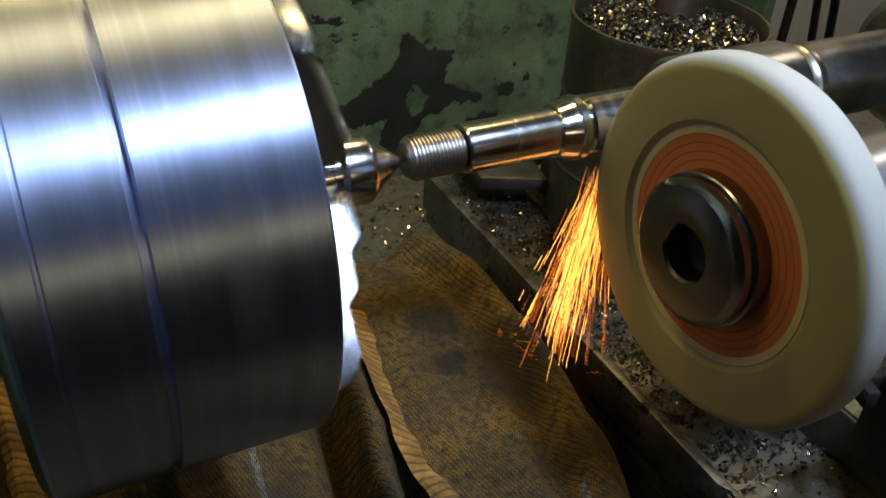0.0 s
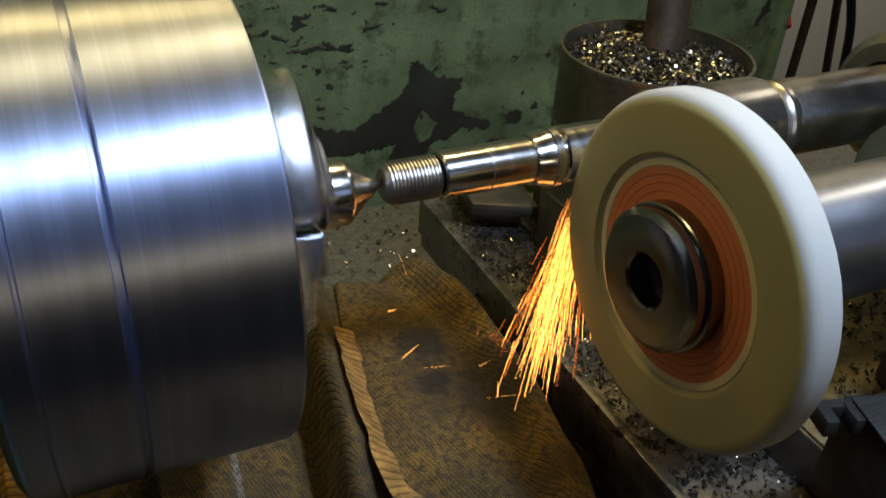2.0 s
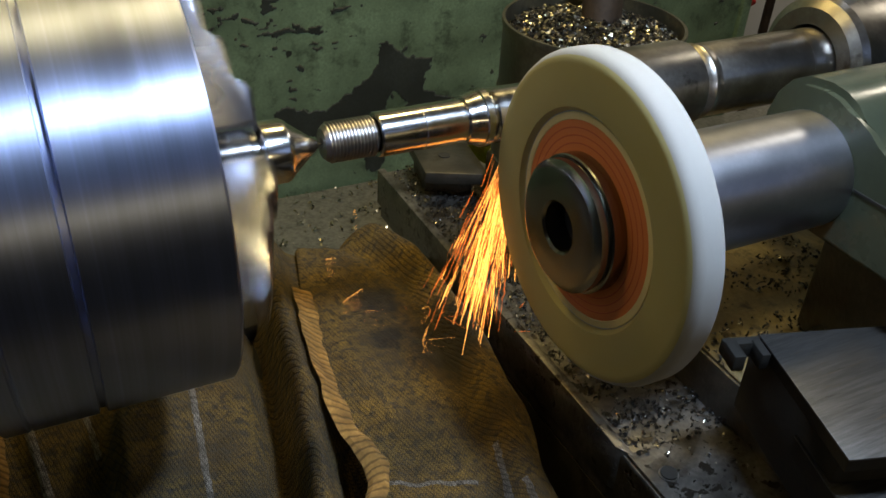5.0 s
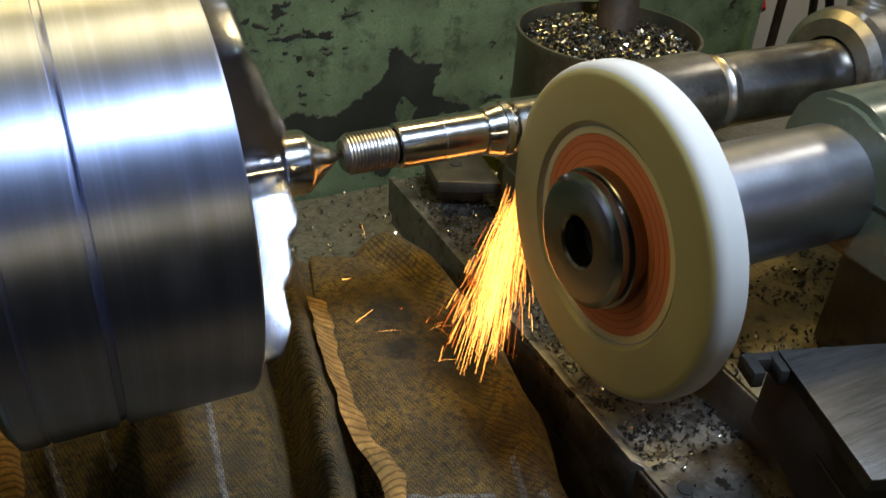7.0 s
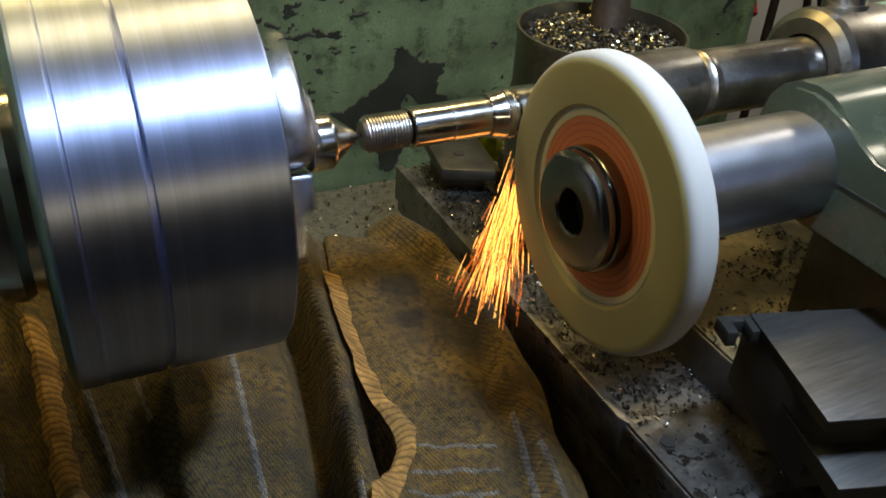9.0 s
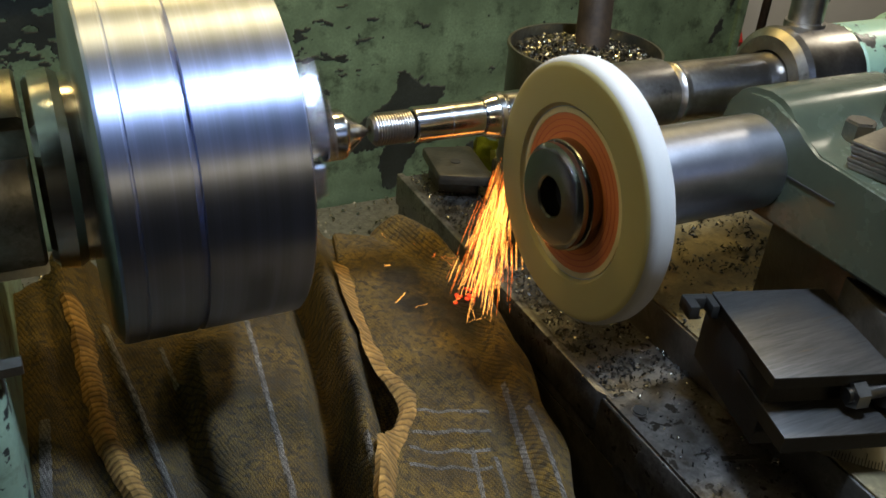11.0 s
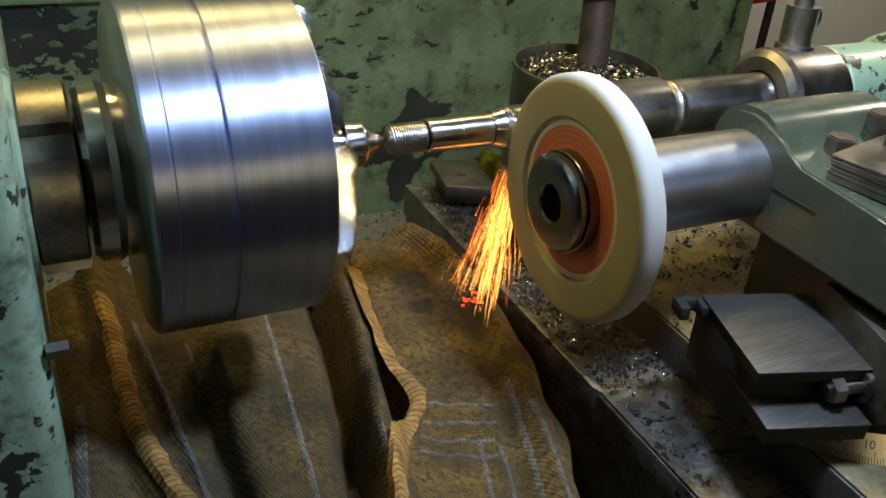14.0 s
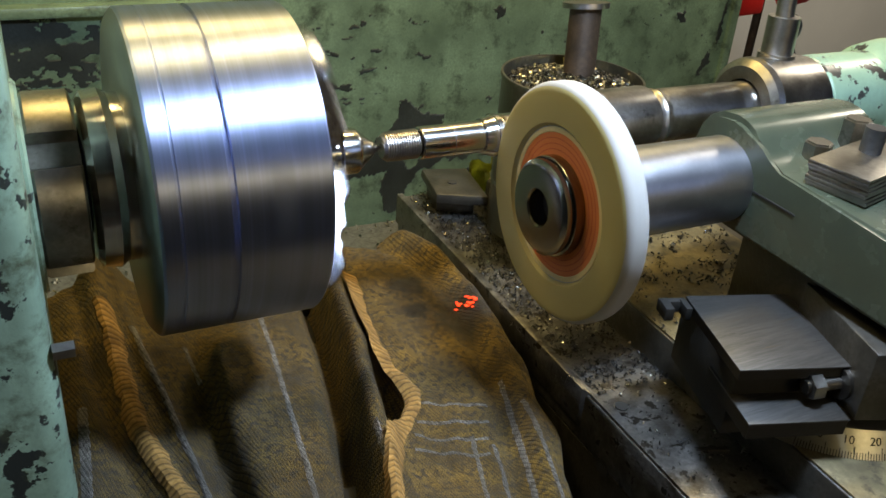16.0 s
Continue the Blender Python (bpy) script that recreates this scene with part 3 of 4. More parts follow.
def build_far_items():
    """Red handles and a hose that hang on the guard's end."""
    hw = thing("red_valve", (1.30, 0.90, -1.1), "red enamelled valve handles beside the guard", "valve")
    part("lever", box((0.095, 0.03, 0.06), (1.285, 0.885, -0.135), bevel=0.01, rz=10), RED, hw)
    part("knob", rod((1.385, 0.88, -0.125), (1.45, 0.88, -0.115), 0.026), RED, hw)
    part("stem", rod((1.34, 0.90, -1.1), (1.34, 0.90, -0.12), 0.010), RUST, hw)
    part("lower_knob", rod((1.232, 0.872, -0.31), (1.240, 0.900, -0.27), 0.026), RED, hw)
    cable = thing("black_hose", (2.2, 1.3, -1.1), "black rubber hose hanging by the cream wall", "hose")
    bm = join(*[rod((1.90 + 0.02 * k + 0.02 * math.sin(k * 0.6), 1.30, -0.35 - 0.05 * k), (1.92 + 0.02 * k + 0.02 * math.sin((k + 1) * 0.6), 1.30, -0.40 - 0.05 * k), 0.013, 12) for k in range(15)])
    part("hose", bm, RUBBER, cable)
    pipe = thing("brown_pipe", (2.10, 1.36, -1.1), "brown pipe standing by the cream wall", "pipe")
    part("pipe", rod((2.10, 1.36, -1.1), (1.95, 1.36, -0.35), 0.012), RUST, pipe)


# ---- carriage with its grinding head; moves slowly towards the chuck ----
def build_carriage():
    car = thing("carriage", (0.21, 0, -0.24), "oily cast iron lathe carriage strewn with grinding swarf", "carriage")
    top = -0.207
    part("left_wing", prism([(0.157, -0.60), (0.262, -0.60), (0.262, 0.300), (0.157, 0.300)], -0.262, top, bevel=0.003), WING, car)
    part("wing_side", prism([(0.1575, -0.60), (0.262, -0.60), (0.262, 0.07), (0.1575, 0.07)], -0.42, -0.262), CAST, car, "dark oily side of the carriage")
    # flat black disc: the hole's shade as colour
    part("side_hole", rod((0.1570, -0.180, -0.262), (0.1580, -0.180, -0.262), 0.009, 24), SHADE_BLACK, car)
    part("edge_lip", prism([(0.1545, -0.135), (0.163, -0.150), (0.163, 0.302), (0.1545, 0.302)], -0.245, top + 0.0035, bevel=0.0015), WING, car, "worn lip along the edge")
    part("pad", prism([(0.1585, -0.60), (0.255, -0.60), (0.255, -0.150), (0.1585, -0.143)], top, top + 0.003, bevel=0.001), WING, car)
    hole = part("oil_hole", rod((0.1735, -0.1705, top + 0.001), (0.1735, -0.1705, top + 0.0040), 0.0070, 24), DULL, car)
    # black disc drawn for the dark inside of the bore
    part("bore", rod((0.1735, -0.1705, top + 0.002), (0.1735, -0.1705, top + 0.0052), 0.0060, 20), SHADE_BLACK, hole)
    part("saddle", prism([(0.262, -0.30), (0.62, -0.30), (0.62, 0.300), (0.262, 0.300)], -0.30, -0.232, bevel=0.004), CAST, car)
    slide = part("cross_slide", prism([(0.238, -0.60), (0.46, -0.60), (0.46, 0.24), (0.250, 0.24)], -0.232, -0.167, bevel=0.004), CAST, car, "dark oily cross slide")
    part("ochre_top", prism([(0.2405, -0.597), (0.457, -0.597), (0.457, 0.237), (0.2525, 0.237)], -0.1675, -0.165, bevel=0.001), SLIDE, slide, "slide top, ochre from grinding dust and painted warm light")
    lug = part("wiper_lug", prism([(0.172, 0.222), (0.232, 0.195), (0.246, 0.285), (0.186, 0.300)], -0.184, -0.170, bevel=0.004), CAST, car, "oily clamp lug with a bolt hole")
    part("lug_foot", prism([(0.185, 0.245), (0.228, 0.225), (0.238, 0.280), (0.192, 0.290)], top - 0.005, -0.184), CAST, lug)
    # hole shown by a black disc, its shade in the colour
    part("lug_hole", rod((0.206, 0.2475, -0.1712), (0.206, 0.2475, -0.1690), 0.006, 20), INK, lug)
    part("casting_mark", box((0.030, 0.004, 0.0012), (0.215, -0.245, top + 0.0035), rz=-20), CAST, car)
    return car


def turn_plan(x, y, about=(0.1859, -0.2739), deg=-17.0):
    a = radians(deg)
    return about[0] + x * math.cos(a) - y * math.sin(a), about[1] + x * math.sin(a) + y * math.cos(a)


def rect(x0, y0, x1, y1):
    return [turn_plan(*p) for p in ((x0, y0), (x1, y0), (x1, y1), (x0, y1))]


def build_top_slide():
    ts = thing("top_slide", (0.26, -0.2, -0.20), "ground steel top slide, swivelled, with a clamp screw in its slot", "top slide")
    part("upper_plate", prism(rect(0, 0, 0.115, 0.106), -0.094, -0.0925, bevel=0.0005), PLATE, ts, "ground steel top plate")
    # body, core and teeth get their shade as colour; only the plates are grey
    part("plate_body", prism(rect(0.001, 0.001, 0.114, 0.105), -0.103, -0.094), SHADE_BLACK, ts)
    part("core", prism(rect(0.006, 0.012, 0.20, 0.118), -0.165, -0.103, bevel=0.001), SHADE_BLACK, ts)
    part("lower_plate", prism(rect(0.004, -0.024, 0.088, 0.05), -0.1265, -0.125, bevel=0.0005), PLATE, ts, "ground steel step")
    part("lower_body", prism(rect(0.005, -0.023, 0.087, 0.05), -0.140, -0.1265), SHADE_BLACK, ts)
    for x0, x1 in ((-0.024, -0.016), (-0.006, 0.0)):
        part("tooth", prism(rect(x0, 0.088, x1, 0.104), -0.106, -0.094, bevel=0.001), SHADE_BLACK, ts)
    part("tooth_bar", prism(rect(-0.024, 0.101, 0.0, 0.108), -0.106, -0.095, bevel=0.001), SHADE_BLACK, ts)
    part("bracket_wall", prism([(0.298, -0.222), (0.268, -0.322), (0.45, -0.39), (0.48, -0.28)], -0.128, -0.066, bevel=0.0015), CAST, ts, "dark upright bracket wall with a bright top edge")
    x, y = 0.240, -0.292
    x2, y2 = 0.276, -0.2985
    bolt = part("clamp_screw", rod((x, y, -0.1095), (x2 + 0.02, y2 - 0.004, -0.1085), 0.0055, 20), DULL, ts)
    part("nut", rod((x + 0.003, y - 0.001, -0.1095), (x + 0.013, y - 0.003, -0.1092), 0.0105, 6), DULL, bolt)
    part("ring", rod((x2 - 0.006, y2 + 0.001, -0.109), (x2 + 0.001, y2, -0.109), 0.0135, 28), DULL, bolt)
    part("key_plate", box((0.022, 0.012, 0.003), (0.262, -0.288, -0.0965), rz=-17, bevel=0.001), PLATE, bolt)
    # swivel scale below: a coned ring with degree marks
    cx, cy, z0, z1, r0, r1 = 0.335, -0.235, -0.166, -0.144, 0.110, 0.098
    n = 90
    bm = bmesh.new()
    rings = [[bm.verts.new((cx + r * math.cos(2 * math.pi * i / n), cy + r * math.sin(2 * math.pi * i / n), z)) for i in range(n)] for r, z in ((r0, z0), (r1, z1), (r1 - 0.004, z1 + 0.0005), (0.05, z1 + 0.0005))]
    for p, q in zip(rings, rings[1:]):
        for i in range(n):
            k = (i + 1) % n
            bm.faces.new((p[i], p[k], q[k], q[i]))
    bm.faces.new(rings[0])
    bm.faces.new(rings[-1])
    scale = part("swivel_scale", bm, BRASSY, ts, "engraved degree ring")
    slope = math.atan2(z1 - z0, r0 - r1)

    def on_cone(a, f, lift=0.0003):
        """The frame on the cone at angle a and height f: x along the ring, y up the slope, z outwards."""
        r, z = r0 + (r1 - r0) * f, z0 + (z1 - z0) * f
        return pose(cx + r * math.cos(a), cy + r * math.sin(a), z, 0, 0, math.degrees(a) + 90) @ pose(0, 0, 0, math.degrees(slope)) @ Matrix.Translation((0, 0, lift))

    marks = []
    for k in range(70):
        ln = 0.010 if k % 10 == 0 else 0.0075 if k % 5 == 0 else 0.0055
        bm = box((0.0005, ln, 0.0003), (0, 0.001 + ln / 2, 0))
        bm.transform(on_cone(radians(-146 + k * 1.2), 0.0))
        marks.append(bm)
    tagged(part("degree_marks", join(*marks), INK, scale), kind="stuff")
    for text, a in (("0", -137), ("10", -125), ("20", -113), ("30", -101)):
        data = bpy.data.curves.new("numeral", "FONT")
        data.body, data.size, data.extrude, data.align_x = text, 0.0095, 0.0001, "CENTER"
        tmp = bpy.data.objects.new("numeral", data)
        me = bpy.data.meshes.new_from_object(tmp)
        bm = bmesh.new()
        bm.from_mesh(me)
        bm.transform(on_cone(radians(a), 0.52))
        part("numeral", bm, INK, scale)
        bpy.data.objects.remove(tmp)
    return ts


WY, WZ = -0.1165, -0.0159  # the grinding spindle's line


def build_grinder():
    g = thing("tool_post_grinder", (0.33, -0.16, -0.165), "grey-blue cast grinder with a spinning white wheel, bolted on", "grinder")
    part("spindle_housing", turned([(0.128, 0.0), (0.128, 0.020), (0.134, 0.020), (0.1345, 0.0375), (0.1365, 0.0390), (0.300, 0.0390), (0.300, 0.0)], WY, WZ + 0.001, closed=False), HOUSING, g, "bare ground steel spindle housing")
    # casting: a flat-topped boss round the housing that falls to a bolting flange
    prof = [(-0.070, -0.056), (-0.070, 0.006), (-0.0745, 0.022), (-0.084, 0.0345), (-0.096, 0.0415), (-0.114, 0.0440), (-0.127, 0.0425), (-0.137, 0.0385), (-0.1445, 0.0320), (-0.151, 0.0240), (-0.160, 0.0178), (-0.178, 0.0155), (-0.42, 0.006), (-0.42, -0.056)]
    bm = bmesh.new()
    a = [bm.verts.new((0.283, y, z)) for y, z in prof]
    b = [bm.verts.new((0.43, y, z)) for y, z in prof]
    bm.faces.new(a)
    bm.faces.new(b[::-1])
    for i in range(len(prof)):
        j = (i + 1) % len(prof)
        bm.faces.new((a[i], b[i], b[j], a[j]))
    bmesh.ops.bevel(bm, geom=[e for e in bm.edges if abs(e.verts[0].co.x - e.verts[1].co.x) < 1e-6], offset=0.005, segments=4, affect="EDGES")
    part("casting", bm, GREY_BLUE, g)
    part("lug_pad", box((0.045, 0.10, 0.006), (0.36, -0.32, 0.012), rz=8, bevel=0.002), GREY_BLUE, g)
    part("parting_groove", box((0.0012, 0.048, 0.0016), (0.2828, -0.180, -0.0099)), INK, g)
    part("foot", prism(rect(0.095, 0.075, 0.24, 0.20), -0.165, -0.054, bevel=0.004), CAST, g)
    for x, y, h in ((0.3385, -0.163, 0.018), (0.387, -0.157, 0.032), (0.422, -0.160, 0.018)):
        hex_bolt("bolt", (x, y, 0.0155), 0.0215, h, g)
    part("stud", rod((0.387, -0.157, 0.014), (0.387, -0.157, 0.030), 0.008), DARK, g)
    pack = part("packing_plate", box((0.115, 0.052, 0.003), (0.352, -0.208, 0.0355), rz=13, bevel=0.0008), DULL, g, "oily packing plate on a stack of plates")
    for k in range(6):
        part("packing_plate", box((0.115 - 0.002 * (k % 2), 0.052, 0.0028), (0.352 + 0.001 * (k % 3), -0.208, 0.0320 - 0.0033 * k), rz=13 + 0.5 * (k % 3), bevel=0.0006), DULL, g)
    part("clamp_bolt", rod((0.355, -0.20, 0.0365), (0.355, -0.20, 0.058), 0.009), DARK, g)
    return g


def build_wheel(g):
    r, hub = 0.0996, (0.115, WY, WZ)
    w = part("grinding_wheel", turned([(0.1085, 0.0), (0.1085, 0.0640), (0.1070, 0.0665), (0.1056, 0.0672), (0.1054, 0.0685), (0.1054, r - 0.0062), (0.1060, r - 0.0038), (0.1074, r - 0.0016), (0.1098, r - 0.0003), (0.1115, r), (0.1215, r), (0.1240, r - 0.0010), (0.1255, r - 0.0040), (0.1255, 0.0)], WY, WZ, 160, closed=False), ABRASIVE, g, "white alumina grinding wheel, spinning", origin=hub)
    part("side_face", turned([(0.1086, 0.0641), (0.1068, 0.0662), (0.1049, 0.0672), (0.1046, 0.0690), (0.1046, r - 0.0080), (0.1049, r - 0.0055), (0.1058, r - 0.0037)], WY, WZ, 160, closed=False), SIDE_OLIVE, w, "side of the wheel, dim olive light painted in")
    part("label", turned([(0.1084, 0.0), (0.1081, 0.0595), (0.1084, 0.0597)], WY, WZ, 120, closed=False), LABEL, w, "round orange paper label")
    part("label_rim", turned([(0.1084, 0.0594), (0.1077, 0.0600), (0.1077, 0.0638), (0.1086, 0.0642)], WY, WZ, 120, closed=False), WASHER, w)
    for q in (0.0455, 0.0500, 0.0545):
        part("printed_ring", turned([(0.1083, q), (0.10800, q + 0.0003), (0.10800, q + 0.0007), (0.1083, q + 0.001)], WY, WZ, 120, closed=False), RED_INK, w)
    part("flange", turned([(0.1085, 0.0), (0.1085, 0.0415), (0.1000, 0.0415), (0.0992, 0.0408), (0.0988, 0.0385), (0.0975, 0.0385), (0.0970, 0.0396), (0.0930, 0.0396), (0.0903, 0.0362), (0.0900, 0.0350), (0.0900, 0.0162), (0.0915, 0.0148), (0.106, 0.0140), (0.106, 0.0)], WY, WZ, 120, closed=False), HUB, w, "dark turned steel flange nut")
    # bottom of the bore coloured black for the shade in it
    part("bore", turned([(0.1045, 0.0), (0.1045, 0.0139)], WY, WZ, 60, closed=False), SHADE_BLACK, w)
    return w


PIPE = (0.313, 0.158, 0.330, 0.190, 0.060)


def build_bucket():
    cx, cy, r, top = 0.302, 0.157, 0.081, -0.008
    can = thing("swarf_can", (cx, cy, -0.232), "stained tin can full of bright metal swarf", "can")
    seg = 72
    bm = bmesh.new()
    prof = [(0.0, -0.231), (r - 0.003, -0.231), (r, -0.228), (r, -0.20), (r + 0.001, -0.198), (r, -0.196), (r, top - 0.008), (r + 0.0018, top - 0.004), (r + 0.0015, top), (r - 0.0012, top), (r - 0.0015, top - 0.03), (0.0, top - 0.03)]
    rings = [[bm.verts.new((cx + q * math.cos(2 * math.pi * i / seg), cy + q * math.sin(2 * math.pi * i / seg), z)) for i in range(seg)] if q > 0 else [bm.verts.new((cx, cy, z))] for q, z in prof]
    for a, b in zip(rings, rings[1:]):
        for i in range(seg):
            j = (i + 1) % seg
            if len(a) == 1:
                bm.faces.new((a[0], b[i], b[j]))
            elif len(b) == 1:
                bm.faces.new((a[i], a[j], b[0]))
            else:
                bm.faces.new((a[i], a[j], b[j], b[i]))
    part("can", bm, TIN, can)
    for z in (-0.075, -0.14):
        bead = bmesh.new()
        rings = [[bead.verts.new((cx + (r + q) * math.cos(2 * math.pi * i / seg), cy + (r + q) * math.sin(2 * math.pi * i / seg), z + h)) for i in range(seg)] for q, h in ((-0.0005, -0.003), (0.0014, 0), (-0.0005, 0.003))]
        for p, q in zip(rings, rings[1:]):
            for i in range(seg):
                bead.faces.new((p[i], p[(i + 1) % seg], q[(i + 1) % seg], q[i]))
        part("bead", bead, TIN, can)
    pipe = thing("rusty_pipe", (cx + 0.02, cy + 0.01, -0.06), "rusty brown steel pipe standing in the swarf can", "pipe")
    part("pipe", rod((PIPE[0], PIPE[1], -0.06), (PIPE[2], PIPE[3], PIPE[4]), 0.0185), RUST, pipe)
    part("cap", rod((PIPE[2], PIPE[3], PIPE[4]), (PIPE[2], PIPE[3] + 0.001, PIPE[4] + 0.006), 0.027, 28), DULL, pipe)
    rng = random.Random(7)
    obs = [can, pipe]
    for mat, n, name, label in ((SWARF, 2600, "bright_swarf", "bright curled metal swarf filling the can"), (SWARF_DARK, 3600, "dark_swarf", "dark oily metal swarf filling the can")):
        spots = []
        for _ in range(n):
            q, a = (r - 0.004) * math.sqrt(rng.random()), rng.uniform(0, 2 * math.pi)
            spots.append((cx + q * math.cos(a), cy + q * math.sin(a), top - 0.020 + 0.012 * (1 - (q / r) ** 2)))
        obs.append(solo(name, flakes(rng, spots, 0.0023, 0.008), mat, label, "swarf", "stuff", smooth=False))
    return obs


def build_scrap():
    """A crumpled scrap of yellowed paint skin behind the clamp lug."""
    rng = random.Random(9)
    bm = bmesh.new()
    grid = [[bm.verts.new((0.252 + 0.045 * i / 7 + rng.uniform(-0.002, 0.002), 0.285 + 0.012 * math.sin(i * 1.3) + rng.uniform(-0.003, 0.003), -0.205 + 0.042 * j / 6 + rng.uniform(-0.002, 0.002))) for i in range(8)] for j in range(7)]
    for p, q in zip(grid, grid[1:]):
        for i in range(7):
            bm.faces.new((p[i], p[i + 1], q[i + 1], q[i]))
    bmesh.ops.solidify(bm, geom=bm.faces[:], thickness=0.0015)
    return solo("paint_scrap", bm, LEAF, "crumpled yellow-green scrap lying behind the clamp lug", "scrap")


def build_swarf():
    rng = random.Random(11)
    out = []
    for mat, n, name, label in ((SWARF, 380, "fine_swarf", "fine bright swarf scattered on the carriage"), (SWARF_DARK, 4200, "black_swarf", "fine black grinding swarf scattered on the carriage")):
        spots = []
        while len(spots) < n:
            x, y = rng.uniform(0.166, 0.258), rng.uniform(-0.30, 0.298)
            dense = 0.12 if y < -0.15 else 1.0 if y > -0.06 or noise.noise((x * 40, y * 40, 0)) > 0 else 0.6
            if rng.random() < dense:
                spots.append((x, y, -0.2065 + (0.003 if y < -0.145 else 0)))
        out.append(solo(name, flakes(rng, spots, 0.0015, 0.003), mat, label, "swarf", "stuff", smooth=False))
    spots = []
    while len(spots) < 2200:
        x, y = rng.uniform(0.246, 0.455), rng.uniform(-0.14, 0.22)
        if noise.noise((x * 30, y * 30, 3)) > -0.15:
            spots.append((x, y, -0.1645))
    out.append(solo("slide_swarf", flakes(rng, spots, 0.0019, 0.003), SWARF_DARK, "black swarf scattered on the cross slide", "swarf", "stuff", smooth=False))
    return out


def curl(at, turn, coil, pitch, wire, turns):
    """A springy curl of swarf, lying on its side."""
    bm, rings = bmesh.new(), []
    m = pose(*at, 0, 0, turn)
    steps = int(turns * 14)
    for k in range(steps + 1):
        a = 2 * math.pi * k / 14
        c = Vector((pitch * k / 14, coil * math.cos(a), coil * (1 + math.sin(a))))
        out = Vector((0, math.cos(a), math.sin(a)))
        rings.append([bm.verts.new(m @ (c + out * wire * p + Vector((wire * q, 0, 0)))) for p, q in ((1, 0), (0, 1), (-1, 0), (0, -1))])
    for p, q in zip(rings, rings[1:]):
        for i in range(4):
            bm.faces.new((p[i], p[(i + 1) % 4], q[(i + 1) % 4], q[i]))
    return solo("swarf_curl", bm, DARK, "dark springy curl of swarf lying on the carriage", "swarf", group="swarf curls on the carriage")


def build_curls():
    return [curl((x, y, -0.2045), turn, coil, 0.0036, 0.0005, turns) for x, y, turn, coil, turns in ((0.190, -0.232, 12, 0.0024, 3.5), (0.196, -0.250, -48, 0.0030, 1.6), (0.235, -0.262, 35, 0.0026, 2.4), (0.205, -0.118, 70, 0.0022, 2.2), (0.181, -0.075, 20, 0.0022, 1.8))]


def tray_swarf():
    rng = random.Random(17)
    spots = [(rng.uniform(-0.5, 0.9), rng.uniform(0.2, 0.84), -0.544) for _ in range(2500)]
    solo("tray_swarf", flakes(rng, spots, 0.004, 0.004), SWARF, "fine swarf lying in the chip tray", "swarf", "stuff", smooth=False)


# ---- the old jumper used as a rag ----
def along(y, line):
    """x of a line of (y, x) points, in rising y, eased between them."""
    if y <= line[0][0]:
        return line[0][1]
    for (ya, xa), (yb, xb) in zip(line, line[1:]):
        if y <= yb:
            f = (y - ya) / (yb - ya)
            return xa + (xb - xa) * f
    return line[-1][1]


FOLD = [(-0.42, -0.135), (-0.199, -0.066), (-0.137, -0.049), (-0.08, -0.034), (-0.012, -0.021), (0.063, -0.011), (0.21, 0.012)]
GULLY = [(-0.42, -0.160), (-0.189, -0.089), (-0.141, -0.075), (-0.071, -0.057), (-0.005, -0.042), (0.053, -0.033), (0.21, -0.012)]
ROLL = [(-0.42, -0.290), (-0.118, -0.272), (-0.054, -0.267), (0.047, -0.261), (0.129, -0.243), (0.21, -0.228)]
BACK_HEM = [(-0.42, -0.165), (-0.144, -0.206), (-0.094, -0.216), (-0.04, -0.224), (0.027, -0.229), (0.112, -0.230)]
CORD = [(-0.42, -0.175), (-0.151, -0.189), (-0.104, -0.191), (-0.01, -0.198), (0.084, -0.207), (0.13, -0.212)]
EDGE = [(-0.42, 0.005), (-0.253, 0.070), (-0.217, 0.083), (-0.164, 0.102), (-0.101, 0.120), (-0.037, 0.134), (0.05, 0.150), (0.11, 0.150), (0.16, 0.137), (0.21, 0.112)]


def step_up(c, soft):
    return 1 / (1 + math.exp(max(-40, min(40, -c / soft))))


def rag_height(x, y):
    z = -0.212

    def ridge(line, width, height):
        return height * math.exp(-(((x - along(y, line)) / width) ** 2))

    z += ridge(FOLD, 0.014, 0.032) - ridge(GULLY, 0.012, 0.048)
    # thick roll by the headstock, highest at the back
    z += ridge(ROLL, 0.020 + 0.012 * step_up(y - 0.10, 0.03), 0.018 + 0.026 * step_up(y - 0.10, 0.03))
    z += ridge(BACK_HEM, 0.011, 0.007) + ridge(CORD, 0.006, 0.005)
    z -= ridge([(a, b - 0.021) for a, b in BACK_HEM], 0.008, 0.012)
    # one layer laps over the other in a sharp crease
    c = x - (-0.153 + 0.10 * max(0.0, y) + 0.005 * math.sin(14 * y))
    z += 0.030 * step_up(c, 0.004) * math.exp(-max(0.0, c) / 0.055) * step_up(0.05 - y, 0.02)
    z -= 0.012 * math.exp(-((c + 0.012) / 0.010) ** 2) * step_up(0.05 - y, 0.02)
    # the loose edge over the carriage lip, with a trough beside it
    z += 0.012 * math.exp(-(((x - along(y, EDGE) + 0.018) / 0.013) ** 2)) - 0.008 * math.exp(-(((x - along(y, EDGE) + 0.042) / 0.012) ** 2))
    z += 0.006 * noise.noise((x * 14, y * 9, 0.3)) + 0.0042 * noise.noise((x * 38, y * 26, 1.7)) + 0.0014 * noise.noise((x * 110, y * 90, 4.1))
    # falls off at the back and hangs at the front
    z -= 0.9 * max(0.0, y - 0.185) + 0.5 * max(0.0, -0.25 - y)
    z -= 1.0 * max(0.0, x - 0.132)
    return z


